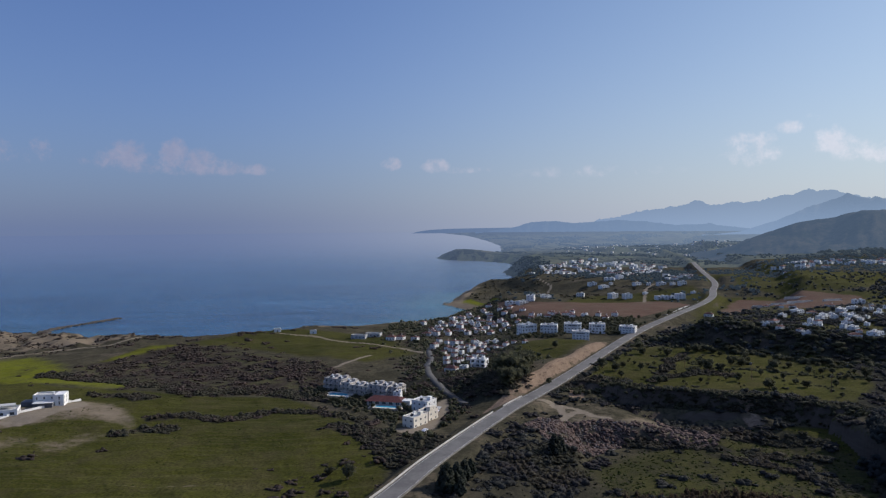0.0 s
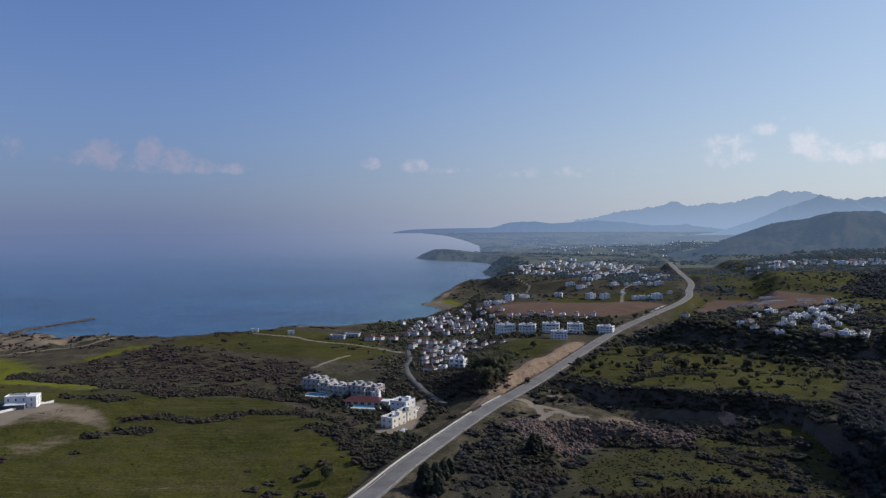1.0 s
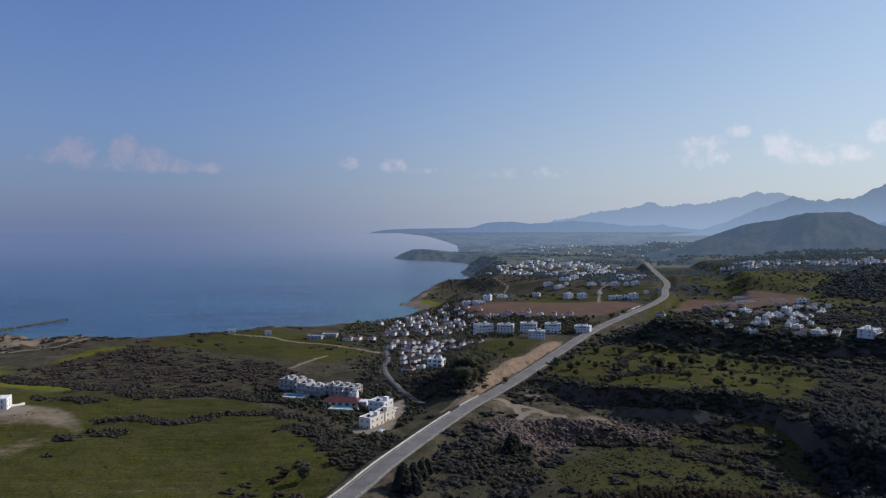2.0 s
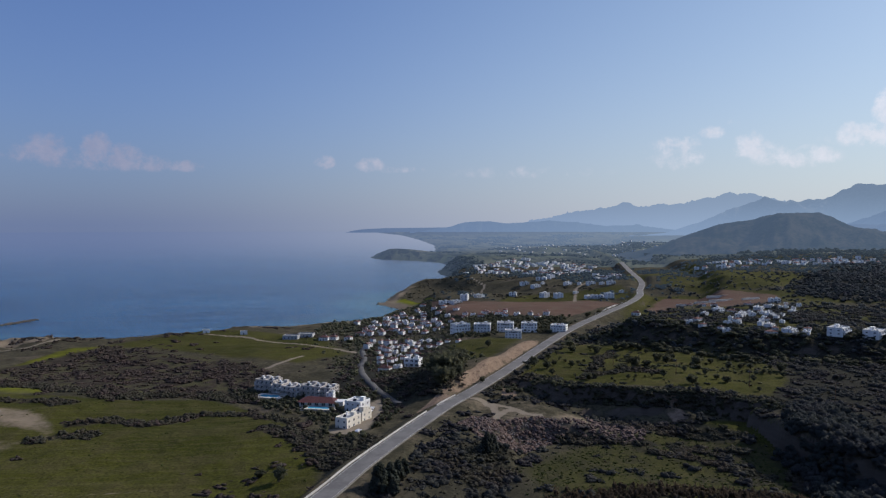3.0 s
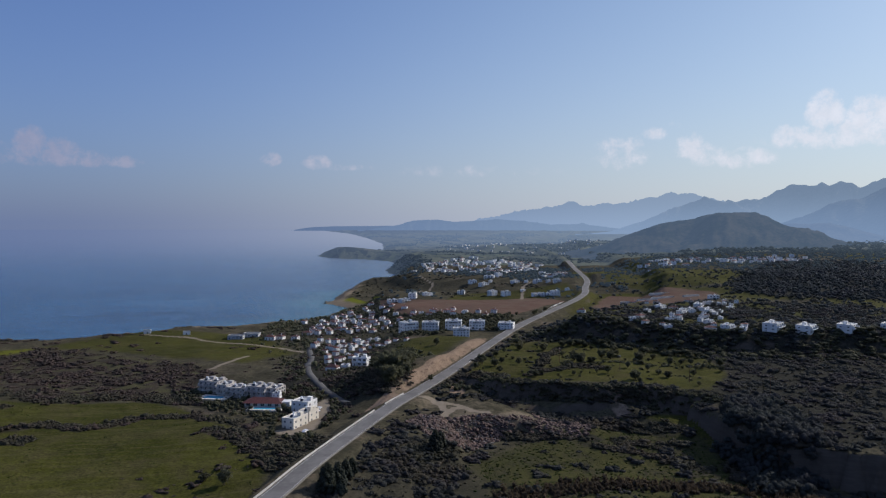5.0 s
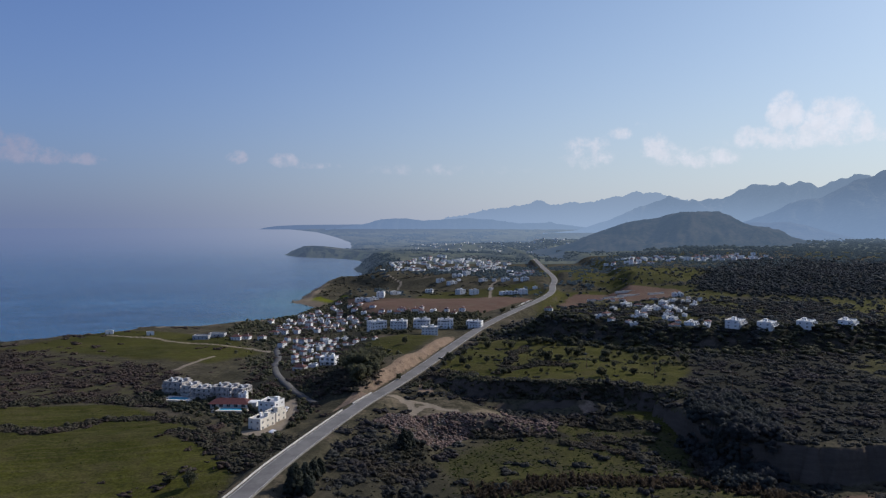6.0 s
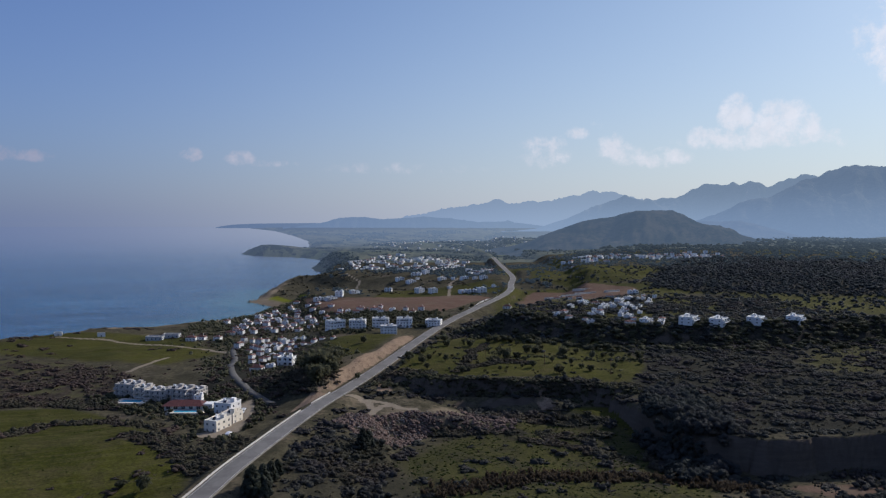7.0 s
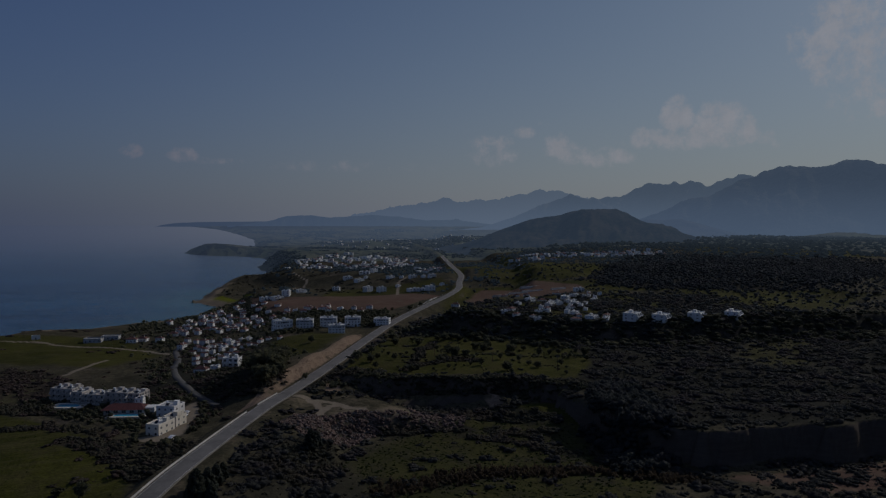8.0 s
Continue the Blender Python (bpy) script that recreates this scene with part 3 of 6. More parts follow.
# ---------------------------------------------------------------- helpers for meshes

def mesh_of(name, verts, faces, mats, slots=None, smooth=False):
    me = bpy.data.meshes.new(name)
    me.from_pydata(verts, [], faces)
    for m in mats:
        me.materials.append(m)
    if slots is not None:
        me.polygons.foreach_set("material_index", slots)
    if smooth:
        me.polygons.foreach_set("use_smooth", [True] * len(me.polygons))
    me.update()
    return me


def quick_mesh(name, verts, tris, mats, smooth=False):
    """A mesh of triangles from arrays."""
    me = bpy.data.meshes.new(name)
    me.vertices.add(len(verts))
    me.vertices.foreach_set("co", np.asarray(verts, np.float32).ravel())
    me.loops.add(len(tris) * 3)
    me.loops.foreach_set("vertex_index", np.asarray(tris, np.int32).ravel())
    me.polygons.add(len(tris))
    me.polygons.foreach_set("loop_start", np.arange(0, len(tris) * 3, 3, dtype=np.int32))
    me.polygons.foreach_set("use_smooth", np.full(len(tris), smooth))
    for m in mats:
        me.materials.append(m)
    me.update(calc_edges=True)
    me.validate()
    return me


def part(name, bm, mats, parent=None, label=""):
    """One bmesh (or mesh) as one object under a thing or a part."""
    if isinstance(bm, bpy.types.Mesh):
        me = bm
    else:
        me = bpy.data.meshes.new(name)
        bm.to_mesh(me)
        bm.free()
        for m in (mats if isinstance(mats, (list, tuple)) else [mats]):
            me.materials.append(m)
    ob = new(name, me)
    ob.parent = parent
    return tagged(ob, label) if label else ob


def thing(name, label, category, group="", m=None):
    ob = new(name)
    ob.empty_display_size = 0.5
    if m is not None:
        ob.matrix_basis = m
    return tagged(ob, label, category, group)


def add_box(bm, x0, x1, y0, y1, z0, z1, slot=0):
    v = [bm.verts.new(p) for p in ((x0, y0, z0), (x1, y0, z0), (x1, y1, z0), (x0, y1, z0), (x0, y0, z1), (x1, y0, z1), (x1, y1, z1), (x0, y1, z1))]
    for ids in ((0, 3, 2, 1), (4, 5, 6, 7), (0, 1, 5, 4), (1, 2, 6, 5), (2, 3, 7, 6), (3, 0, 4, 7)):
        bm.faces.new([v[i] for i in ids]).material_index = slot


def box_bm(*ends):
    bm = bmesh.new()
    add_box(bm, *ends)
    return bm


def mask(x, y, ring, soft=4.0):
    return step01(-soft, soft, inside(x, y, ring))


def band(x, y, line, half, soft=2.0):
    return step01(half + soft, half - soft, to_line(x, y, line)[0])


def on_sheet(x, y):
    """Height of the ground sheet, read off its grid where that is fine."""
    x, y = np.asarray(x, float), np.asarray(y, float)
    r, a = np.hypot(x, y), np.degrees(np.arctan2(x, y))
    i = np.clip(np.interp(r, rings, np.arange(len(rings))), 0, len(rings) - 1.001)
    j = np.clip((a + 36) / 0.2, 0, 458.99)
    i0, j0 = i.astype(int), j.astype(int)
    fi, fj = i - i0, j - j0
    return (gz[i0, j0] * (1 - fi) + gz[i0 + 1, j0] * fi) * (1 - fj) + (gz[i0, j0 + 1] * (1 - fi) + gz[i0 + 1, j0 + 1] * fi) * fj


def height(x, y):
    return float(on_sheet(x, y))


# ---------------------------------------------------------------- what covers the land
FLOWERS = [(-600, 640), (-361, 580), (-345, 594), (-294, 544), (-263, 502), (-202, 466), (-196, 441), (-246, 452), (-330, 480), (-600, 480)]
STRIP = [(-266, 523), (-269, 555), (-262, 628), (-233, 640), (-245, 562), (-250, 526)]
PASTURE = [(-500, 470), (-308, 490), (-246, 449), (-196, 438), (-150, 425), (-95, 425), (-70, 398), (-45, 370), (-30, 330), (-20, 290), (-30, 240), (-60, 150), (-420, 150)]
MAQUIS = [(-276, 527), (-257, 579), (-237, 637), (-174, 596), (-99, 547), (-73, 493), (-82, 450), (-133, 436), (-157, 433), (-204, 468)]
WILD = [(205, 352), (240, 392), (252, 442), (236, 490), (176, 540), (190, 562), (262, 522), (278, 476), (330, 460), (450, 446), (640, 390), (640, 180), (430, 215), (262, 240), (200, 264), (195, 300)]
HEDGE_D = [(152, 437), (206, 422), (246, 402), (267, 400)]
# lines of thick bushes, with half their width, and whole thickets
ROWS = [([(-160, 346), (-149, 353), (-138, 350)], 4.0), ([(-152, 367), (-137, 376), (-119, 366), (-105, 378), (-93, 390), (-71, 388), (-53, 370), (-39, 355)], 4.5),
        ([(-51, 347), (-34, 329), (-24, 305), (-16, 291)], 7.0), ([(-283, 502), (-256, 494), (-202, 466), (-172, 445), (-146, 431), (-122, 442), (-96, 434), (-70, 422)], 8.0),
        ([(-210, 424), (-184, 418), (-171, 409)], 4.0), ([(172, 505), (152, 471), (136, 436), (123, 411)], 3.2), ([(123, 411), (141, 420), (157, 423), (168, 415)], 4.0),
        ([(60, 398), (76, 406), (91, 413), (103, 407), (118, 388), (134, 380), (149, 368), (175, 360), (203, 345)], 4.2),
        ([(124, 355), (152, 340), (173, 327)], 4.5), ([(72, 334), (86, 339), (108, 335), (130, 327)], 3.5), ([(140, 319), (154, 310), (164, 310)], 4.0), ([(127, 313), (143, 303), (152, 293), (161, 279)], 3.5)]
THICKETS = [[(-10, 337), (2, 306), (-5, 296), (-17, 320), (-15, 335)], [(40, 505), (53, 434), (43, 392), (30, 384), (12, 420), (5, 487)],
            [(185, 299), (193, 271), (200, 257), (192, 246), (168, 250), (171, 280)], [(36, 297), (51, 313), (60, 316), (54, 281), (37, 270)], [(12, 280), (27, 294), (46, 300), (52, 279), (33, 269)]]
RUBBLE = [(37, 334), (45, 344), (56, 345), (65, 345), (80, 350), (94, 348), (86, 338), (70, 322), (58, 314), (46, 318)]
GLADES = [[(338, 380), (392, 420), (448, 411), (371, 340), (334, 340)], [(163, 345), (188, 344), (186, 306), (178, 300), (174, 328)]]
TAN = [(-236, 345), (-218, 380), (-208, 405), (-193, 403), (-165, 376), (-153, 358), (-155, 345), (-164, 356), (-177, 363), (-199, 361), (-213, 352)]
PLOUGH = [(72, 955), (74, 815), (118, 712), (190, 695), (292, 818), (268, 880), (160, 915)]
SITE = [(284, 730), (300, 690), (330, 655), (394, 662), (425, 715), (392, 800), (345, 832), (312, 785)]

FOREST = [(717, 1044), (970, 895), (900, 640), (579, 534), (521, 588), (457, 655), (439, 713), (512, 820), (600, 900)]
FIELDS = [[(438, 1085), (455, 972), (575, 877), (502, 766), (403, 780), (380, 920)], [(337, 557), (394, 629), (432, 648), (409, 599), (348, 538)], [(440, 520), (520, 560), (600, 500), (520, 450), (450, 470)]]
HEADFIELD = [(19, 1112), (44, 1118), (72, 985), (78, 956), (48, 1020), (29, 1038)]
BELT = [(262, 1361), (461, 1340), (368, 994), (335, 1000), (265, 1120), (234, 1165)]
HEADSLOPE = [(173, 1900), (213, 2063), (243, 1850), (224, 1440), (157, 1195), (129, 1200), (150, 1520)]
TERRACE = [(84, 414), (117, 398), (145, 384), (175, 370), (205, 352), (235, 380), (250, 440), (235, 484), (205, 505), (165, 535), (145, 530), (110, 470)]
FLOOR = [(60, 300), (95, 330), (130, 345), (170, 340), (182, 300), (190, 250), (150, 200), (60, 220)]
HEAD = [(18, 1035), (30, 1110), (60, 1010), (66, 955), (38, 948)]
RUTS = [[(-177, 280), (-172, 295), (-167, 313), (-162, 331)], [(-230, 315), (-203, 321), (-184, 334), (-162, 343)], [(-154, 275), (-106, 271), (-85, 274)]]
TRACKS = [[(-420, 560), (-370, 592), (-346, 630), (-305, 642), (-290, 678)], [(-12, 566), (-52, 616), (-96, 646), (-127, 679), (-170, 700)],
          [(-80, 518), (-59, 566)], [(51, 378), (57, 377), (61, 367), (59, 348)], [(57, 379), (69, 367), (75, 355), (82, 352)], [(59, 349), (66, 361), (72, 360)], [(250, 880), (285, 1000), (330, 1060)],
          [(130, 985), (150, 1060), (175, 1150), (160, 1210)]]
YARDS = [[(-27, 342), (-22, 334), (-8, 330), (4, 372), (2, 410), (-5, 400), (-8, 372), (-14, 346)], [(46, 380), (66, 378), (84, 372), (80, 362), (60, 352), (44, 366)],
         [(-240, 358), (-212, 352), (-196, 392), (-204, 402), (-240, 380)], [(62, 360), (84, 352), (100, 354), (104, 366), (84, 372), (74, 366)]]
LANE = [(14, 330), (12, 393), (1, 421), (-8, 455), (-12, 498), (-10, 540), (-12, 590), (-2, 640)]


def greenness(x, y):
    """Pasture masks of the far side of the road, between scrub."""
    far = step01(-0.15, 0.25, ripple(x, y, 90, 61, 3)) * step01(430, 520, y) * step01(150, 200, x - 0.35 * (y - 500))
    return far


def covers(x, y):
    r = {}
    shore = inside(x, y, COAST)
    green = np.maximum.reduce([mask(x, y, PASTURE, 8), mask(x, y, STRIP), mask(x, y, TERRACE, 5), mask(x, y, FLOOR, 12) * 0.70, mask(x, y, HEAD, 8), 0.55 * mask(x, y, GLADES[0], 10), 0.9 * mask(x, y, GLADES[1], 5), greenness(x, y) * 0.8,
                               0.75 * mask(x, y, [(-240, 640), (-170, 605), (-95, 560), (-60, 530), (-20, 570), (-60, 690), (-170, 735)], 12),
                               *[0.8 * mask(x, y, q, 8) for q in FIELDS], mask(x, y, HEADFIELD, 4), 0.7 * mask(x, y, [(40, 470), (80, 480), (118, 556), (90, 585), (55, 560)], 8),
                               0.7 * mask(x, y, [(150, 900), (320, 860), (340, 960), (180, 990)], 10)])
    r["green"] = green
    r["flower"] = np.maximum.reduce([0.75 * mask(x, y, HEADFIELD, 4), mask(x, y, FLOWERS, 14) * 0.66, 0.55 * mask(x, y, STRIP, 8)])
    r["brush"] = np.maximum.reduce([mask(x, y, MAQUIS, 8) * 0.85, *[0.75 * band(x, y, q, w + 3 * ripple(x, y, 25, 73, 3), 3) for q, w in ROWS[:5]]])
    # WILD is in this mask to paint the cloud's shadow into the ground colour
    r["dark"] = np.maximum.reduce([mask(x, y, WILD, 8) * (1 - 0.8 * mask(x, y, GLADES[0], 10)), *[mask(x, y, q, 4) for q in THICKETS], *[band(x, y, q, w, 2) for q, w in ROWS[5:]], 0.9 * mask(x, y, FOREST, 12), 0.62 * mask(x, y, [(-20, 665), (60, 650), (78, 735), (170, 695), (178, 720), (110, 760), (85, 830), (70, 950), (30, 920), (0, 850), (-30, 770)], 10), 0.55 * mask(x, y, [(-12, 640), (-4, 500), (30, 500), (66, 560), (56, 640)], 8),
                                   0.46 * mask(x, y, FLOOR, 10), 0.5 * mask(x, y, [(6, 262), (40, 318), (62, 318), (66, 230), (8, 230)], 10), 0.8 * mask(x, y, [(-18, 560), (60, 470), (22, 395), (-14, 340), (-30, 420)], 10)])
    r["soil"] = np.maximum(mask(x, y, PLOUGH, 6), np.maximum(0.85 * mask(x, y, SITE, 10), 0.75 * mask(x, y, [(200, 236), (240, 226), (330, 222), (330, 190), (225, 200)], 8)))
    r["sand"] = np.maximum.reduce([mask(x, y, DUNES, 12) * (0.62 + 0.25 * ripple(x, y, 22, 71)), step01(45, 8, shore) * step01(-300, -120, x) * step01(1500, 1150, y) * 0.9,
                                   0.62 * mask(x, y, TAN, 6), 0.40 * mask(x, y, PLATEAU, 5), *[0.42 * band(x, y, q, 0.9, 1.0) for q in RUTS], 0.55 * mask(x, y, [(84, 352), (100, 366), (112, 354), (104, 340), (88, 342)], 6), 0.5 * mask(x, y, [(62, 384), (86, 384), (82, 374), (66, 372)], 4), 0.36 * mask(x, y, [(-260, 300), (-165, 318), (-158, 348), (-260, 345)], 8)])
    r["track"] = np.maximum.reduce([band(x, y, t, 1.9, 1.2) for t in TRACKS] + [mask(x, y, q, 4) * k for q, k in zip(YARDS, (0.8, 0.16, 0.7, 0.30))])
    d, where, side = to_line(x, y, ROAD)
    # first two patches paint sunlit cliff facets pale; the rest is cut bank
    r["bank"] = np.maximum.reduce([0.9 * mask(x, y, [(152, 368), (160, 366), (160, 350), (152, 352)], 1.5), 0.9 * mask(x, y, [(72, 408), (80, 408), (78, 390), (69, 388)], 1.5), step01(16, 13, d) * step01(6.2, 7.5, d) * (side > 0) * step01(350, 372, y) * step01(565, 540, y), 0.35 * step01(10, 6.5, d) * step01(900, 700, y)])
    return r


# ---------------------------------------------------------------- ground: one sheet to the horizon, finer where it is near
angles = np.concatenate([np.arange(-36, 56, 0.2), np.arange(56, 324, 4.0)])
rings = np.concatenate([[0.01, 25, 50, 75, 100, 120, 135, 148], np.geomspace(155, 1500, 415), np.geomspace(1540, 4880, 44)])
ga, gr = np.meshgrid(np.radians(angles), rings)
gx, gy = gr * np.sin(ga), gr * np.cos(ga)
gz = land(gx, gy)
rows, cols = gx.shape
index = np.arange(rows * cols).reshape(rows, cols)
nxt = np.roll(index, -1, axis=1)
quads = np.stack([index[:-1], nxt[:-1], nxt[1:], index[1:]], -1).reshape(-1, 4)
tris = np.concatenate([quads[:, [0, 2, 1]], quads[:, [0, 3, 2]]])
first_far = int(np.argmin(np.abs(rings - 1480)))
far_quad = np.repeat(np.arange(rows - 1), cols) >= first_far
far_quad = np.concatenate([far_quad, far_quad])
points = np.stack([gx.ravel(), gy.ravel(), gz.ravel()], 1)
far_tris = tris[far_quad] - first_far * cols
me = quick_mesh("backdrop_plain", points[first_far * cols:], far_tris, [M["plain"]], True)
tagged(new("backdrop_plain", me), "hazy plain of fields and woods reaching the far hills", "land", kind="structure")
me = quick_mesh("ground", points[:(first_far + 1) * cols], tris[~far_quad], [M["earth"]], True)
for key, value in covers(gx[:first_far + 1].ravel(), gy[:first_far + 1].ravel()).items():
    me.attributes.new(key, "FLOAT", "POINT").data.foreach_set("value", np.asarray(value, np.float32))
ground = tagged(new("ground", me), "green and scrubby coastal land with pastures, cliffs and tracks", "ground", kind="structure")

# ---------------------------------------------------------------- sea
sa = np.concatenate([np.arange(-70, 40, 1.0), np.arange(40, 290, 5.0)])
sr = np.concatenate([[0.01, 200, 400], np.geomspace(500, 4900, 90)])
sa, sr = np.meshgrid(np.radians(sa), sr)
sx, sy = sr * np.sin(sa), sr * np.cos(sa)
rows, cols = sx.shape
index = np.arange(rows * cols).reshape(rows, cols)
nxt = np.roll(index, -1, axis=1)
quads = np.stack([index[:-1], nxt[:-1], nxt[1:], index[1:]], -1).reshape(-1, 4)
sea_points = np.stack([sx.ravel(), sy.ravel(), far_rise(sr.ravel())], 1)
sea_tris = np.concatenate([quads[:, [0, 2, 1]], quads[:, [0, 3, 2]]])
out_sea = np.concatenate([np.repeat(np.arange(rows - 1), cols) >= 40] * 2)
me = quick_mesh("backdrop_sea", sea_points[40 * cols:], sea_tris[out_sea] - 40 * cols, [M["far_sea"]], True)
tagged(new("backdrop_sea", me), "open sea with haze painted on towards the horizon", "sea", kind="structure")
sx, sy = sx[:41], sy[:41]
me = quick_mesh("water", sea_points[:41 * cols], sea_tris[~out_sea], [M["sea"]], True)
off = -inside(sx.ravel(), sy.ravel(), COAST) + 25 * ripple(sx.ravel(), sy.ravel(), 90, 41)
me.attributes.new("shallow", "FLOAT", "POINT").data.foreach_set("value", (0.6 * step01(130, 5, off)).astype(np.float32))
tagged(new("water", me), "calm blue sea, turquoise in the shallows", "sea", kind="structure")

# ---------------------------------------------------------------- hills and ranges


def range_of_hills(name, label, mat, profile, far, deep, foot, rough, seed, steps=34):
    """A ridge whose crest runs through (azimuth, elevation) pairs at a distance, with spurs and gullies down its slopes."""
    az = np.array([p[0] for p in profile], float)
    el = np.array([p[1] for p in profile], float)
    a = np.arange(az[0], az[-1] + 1e-6, 0.12)
    e = np.interp(a, az, el)
    e = np.convolve(np.pad(e, 3, mode="edge"), np.ones(7) / 7, "valid") * 0.5 + e * 0.5
    u = np.linspace(-1, 1, steps)
    aa, uu = np.meshgrid(np.radians(a), u)
    crest = 120 + far * np.tan(np.radians(e))[None, :]
    gully = ripple(aa * far, uu * deep * 0.3, deep * 0.22, seed, 5)
    fall = np.abs(uu) ** 1.15
    rr = far + uu * deep * (1 + 0.25 * ripple(aa * far, uu * 0, deep * 0.5, seed + 9, 2))
    rr = np.minimum(rr, 4890)
    rough = rough * np.clip((crest - foot) / (rough * 2.5), 0, 1)
    zz = foot + (crest - foot) * (1 - fall) + gully * rough * np.minimum(1, np.abs(uu) * 4) * (1 - fall ** 3) + ripple(aa * far, uu * deep, 45, seed + 4, 4) * rough * 0.09
    x, y = rr * np.sin(aa), rr * np.cos(aa)
    n, c = x.shape
    idx = np.arange(n * c).reshape(n, c)
    q = np.stack([idx[:-1, :-1], idx[:-1, 1:], idx[1:, 1:], idx[1:, :-1]], -1).reshape(-1, 4)
    t = np.concatenate([q[:, [0, 1, 2]], q[:, [0, 2, 3]]])
    me = quick_mesh(name, np.stack([x.ravel(), y.ravel(), zz.ravel()], 1), t, [mat], True)
    return tagged(new(name, me), label, "mountains", kind="structure")


HILL_A = [(18.8, -2.45), (22.4, -1.56), (25.1, -0.28), (26.8, 0.26), (29.8, 0.79), (33.2, 1.05), (34.2, 0.53), (35.4, -0.06), (37.6, -0.73), (39.2, -1.26), (42.2, -1.82), (46, -2.2)]
SPUR = [(29.3, -1.25), (31.5, -0.69), (34.8, 0.19), (37.6, 0.11), (39.2, -0.13), (42.2, -1.0), (45, -1.7), (52, -2.0), (60, -2.0)]
RANGE_A = [(30.7, -1.14), (33.6, -0.16), (37.6, 1.04), (39.9, 1.85), (41.3, 2.73), (42.8, 3.43), (44.2, 3.9), (45.5, 4.2), (47.2, 3.79), (49.0, 4.28), (50, 4.28), (51.3, 3.96), (56, 4.4), (66, 3.0)]
RANGE_B = [(20.0, -0.85), (22.8, -0.52), (25.9, 0.61), (27.7, 1.41), (29.6, 2.24), (31.1, 1.62), (32.3, 1.92), (33.4, 1.91), (35.6, 3.09), (37.0, 2.81), (38.3, 3.16), (40.0, 2.84), (42, 3.4), (45, 3.37), (48, 3.3)]
RANGE_C = [(8.0, -0.7), (10.5, 0.0), (11.9, 0.31), (13.7, 0.7), (15.8, 1.15), (17.5, 1.35), (18.7, 1.55), (19.75, 1.95), (20.6, 1.51), (21.7, 1.58), (22.4, 1.73), (23.4, 1.63), (25.7, 2.11), (26.4, 2.22), (27.15, 2.6), (27.7, 2.38), (28.3, 2.52), (29.5, 2.2), (32, 1.6)]
LOW = [(2.6, -0.62), (3.8, -0.42), (4.8, -0.22), (5.9, -0.05), (7.1, 0.31), (9.1, 0.38), (10.2, 0.19), (12.4, 0.31), (13.7, 0.43), (15.8, 0.28), (18.3, 0.0), (20.3, 0.07), (23.5, -0.33), (27, -0.6)]
SHORE = [(-2.6, -0.6), (-2.2, -0.44), (-1.1, -0.27), (0.7, -0.19), (3.0, -0.16), (5.3, -0.13), (9.7, -0.21), (22.3, -0.45)]
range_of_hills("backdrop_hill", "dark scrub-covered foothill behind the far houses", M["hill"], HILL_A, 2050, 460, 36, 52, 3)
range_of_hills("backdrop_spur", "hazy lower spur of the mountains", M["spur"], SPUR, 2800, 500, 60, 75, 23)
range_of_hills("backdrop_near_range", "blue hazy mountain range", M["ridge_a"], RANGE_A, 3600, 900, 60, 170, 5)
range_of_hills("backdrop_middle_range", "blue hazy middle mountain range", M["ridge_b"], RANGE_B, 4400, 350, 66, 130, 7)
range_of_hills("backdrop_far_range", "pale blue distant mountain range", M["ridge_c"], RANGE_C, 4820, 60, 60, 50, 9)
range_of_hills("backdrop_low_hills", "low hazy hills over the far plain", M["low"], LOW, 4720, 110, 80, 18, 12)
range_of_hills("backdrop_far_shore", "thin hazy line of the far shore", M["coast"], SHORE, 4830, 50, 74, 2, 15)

# ---------------------------------------------------------------- road, kerb wall, lane


def smooth_line(line, every):
    """A polyline rounded by Catmull-Rom and cut into even steps; rows of x, y."""
    p = np.array([q[:2] for q in line], float)
    p = np.vstack([2 * p[0] - p[1], p, 2 * p[-1] - p[-2]])
    out = []
    for i in range(1, len(p) - 2):
        n = max(2, int(np.hypot(*(p[i + 1] - p[i])) / every))
        for t in np.arange(n) / n:
            a, b, c, d = p[i - 1], p[i], p[i + 1], p[i + 2]
            out.append(0.5 * (2 * b + (c - a) * t + (2 * a - 5 * b + 4 * c - d) * t * t + (3 * b - a - 3 * c + d) * t ** 3))
    out.append(p[-2])
    return np.array(out)


def ribbon(name, path, level, section, mats, slots):
    """Sweeps a section of (offset to the right, height) pairs along a path."""
    way_ = np.gradient(path, axis=0)
    way_ /= np.hypot(way_[:, 0], way_[:, 1])[:, None]
    right = np.stack([way_[:, 1], -way_[:, 0]], 1)
    verts, faces, which, n = [], [], [], len(section)
    for (px, py), (rx, ry), z in zip(path, right, level):
        verts += [(px + rx * o, py + ry * o, z + h) for o, h in section]
    for i in range(len(path) - 1):
        for j in range(n - 1):
            a = i * n + j
            faces.append((a, a + 1, a + 1 + n, a + n))
            which.append(slots[j])
    return mesh_of(name, verts, faces, mats, which, True)


road_path = smooth_line(ROAD, 6)
road_path = road_path[road_path[:, 1] < 1420]
d_, w_, s_ = to_line(road_path[:, 0], road_path[:, 1], ROAD)
road_z = np.convolve(np.pad(road_level(w_), 4, mode="edge"), np.ones(9) / 9, "valid")
me = ribbon("road", road_path, road_z, [(-4.7, -0.6), (-4.4, 0.05), (-3.6, 0.07), (-3.48, 0.07), (-0.07, 0.12), (0.07, 0.12), (3.48, 0.07), (3.6, 0.07), (4.2, 0.05), (4.5, -0.6)],
            [M["asphalt"], M["line"], M["shoulder"]], [2, 2, 1, 0, 0, 0, 1, 2, 2])
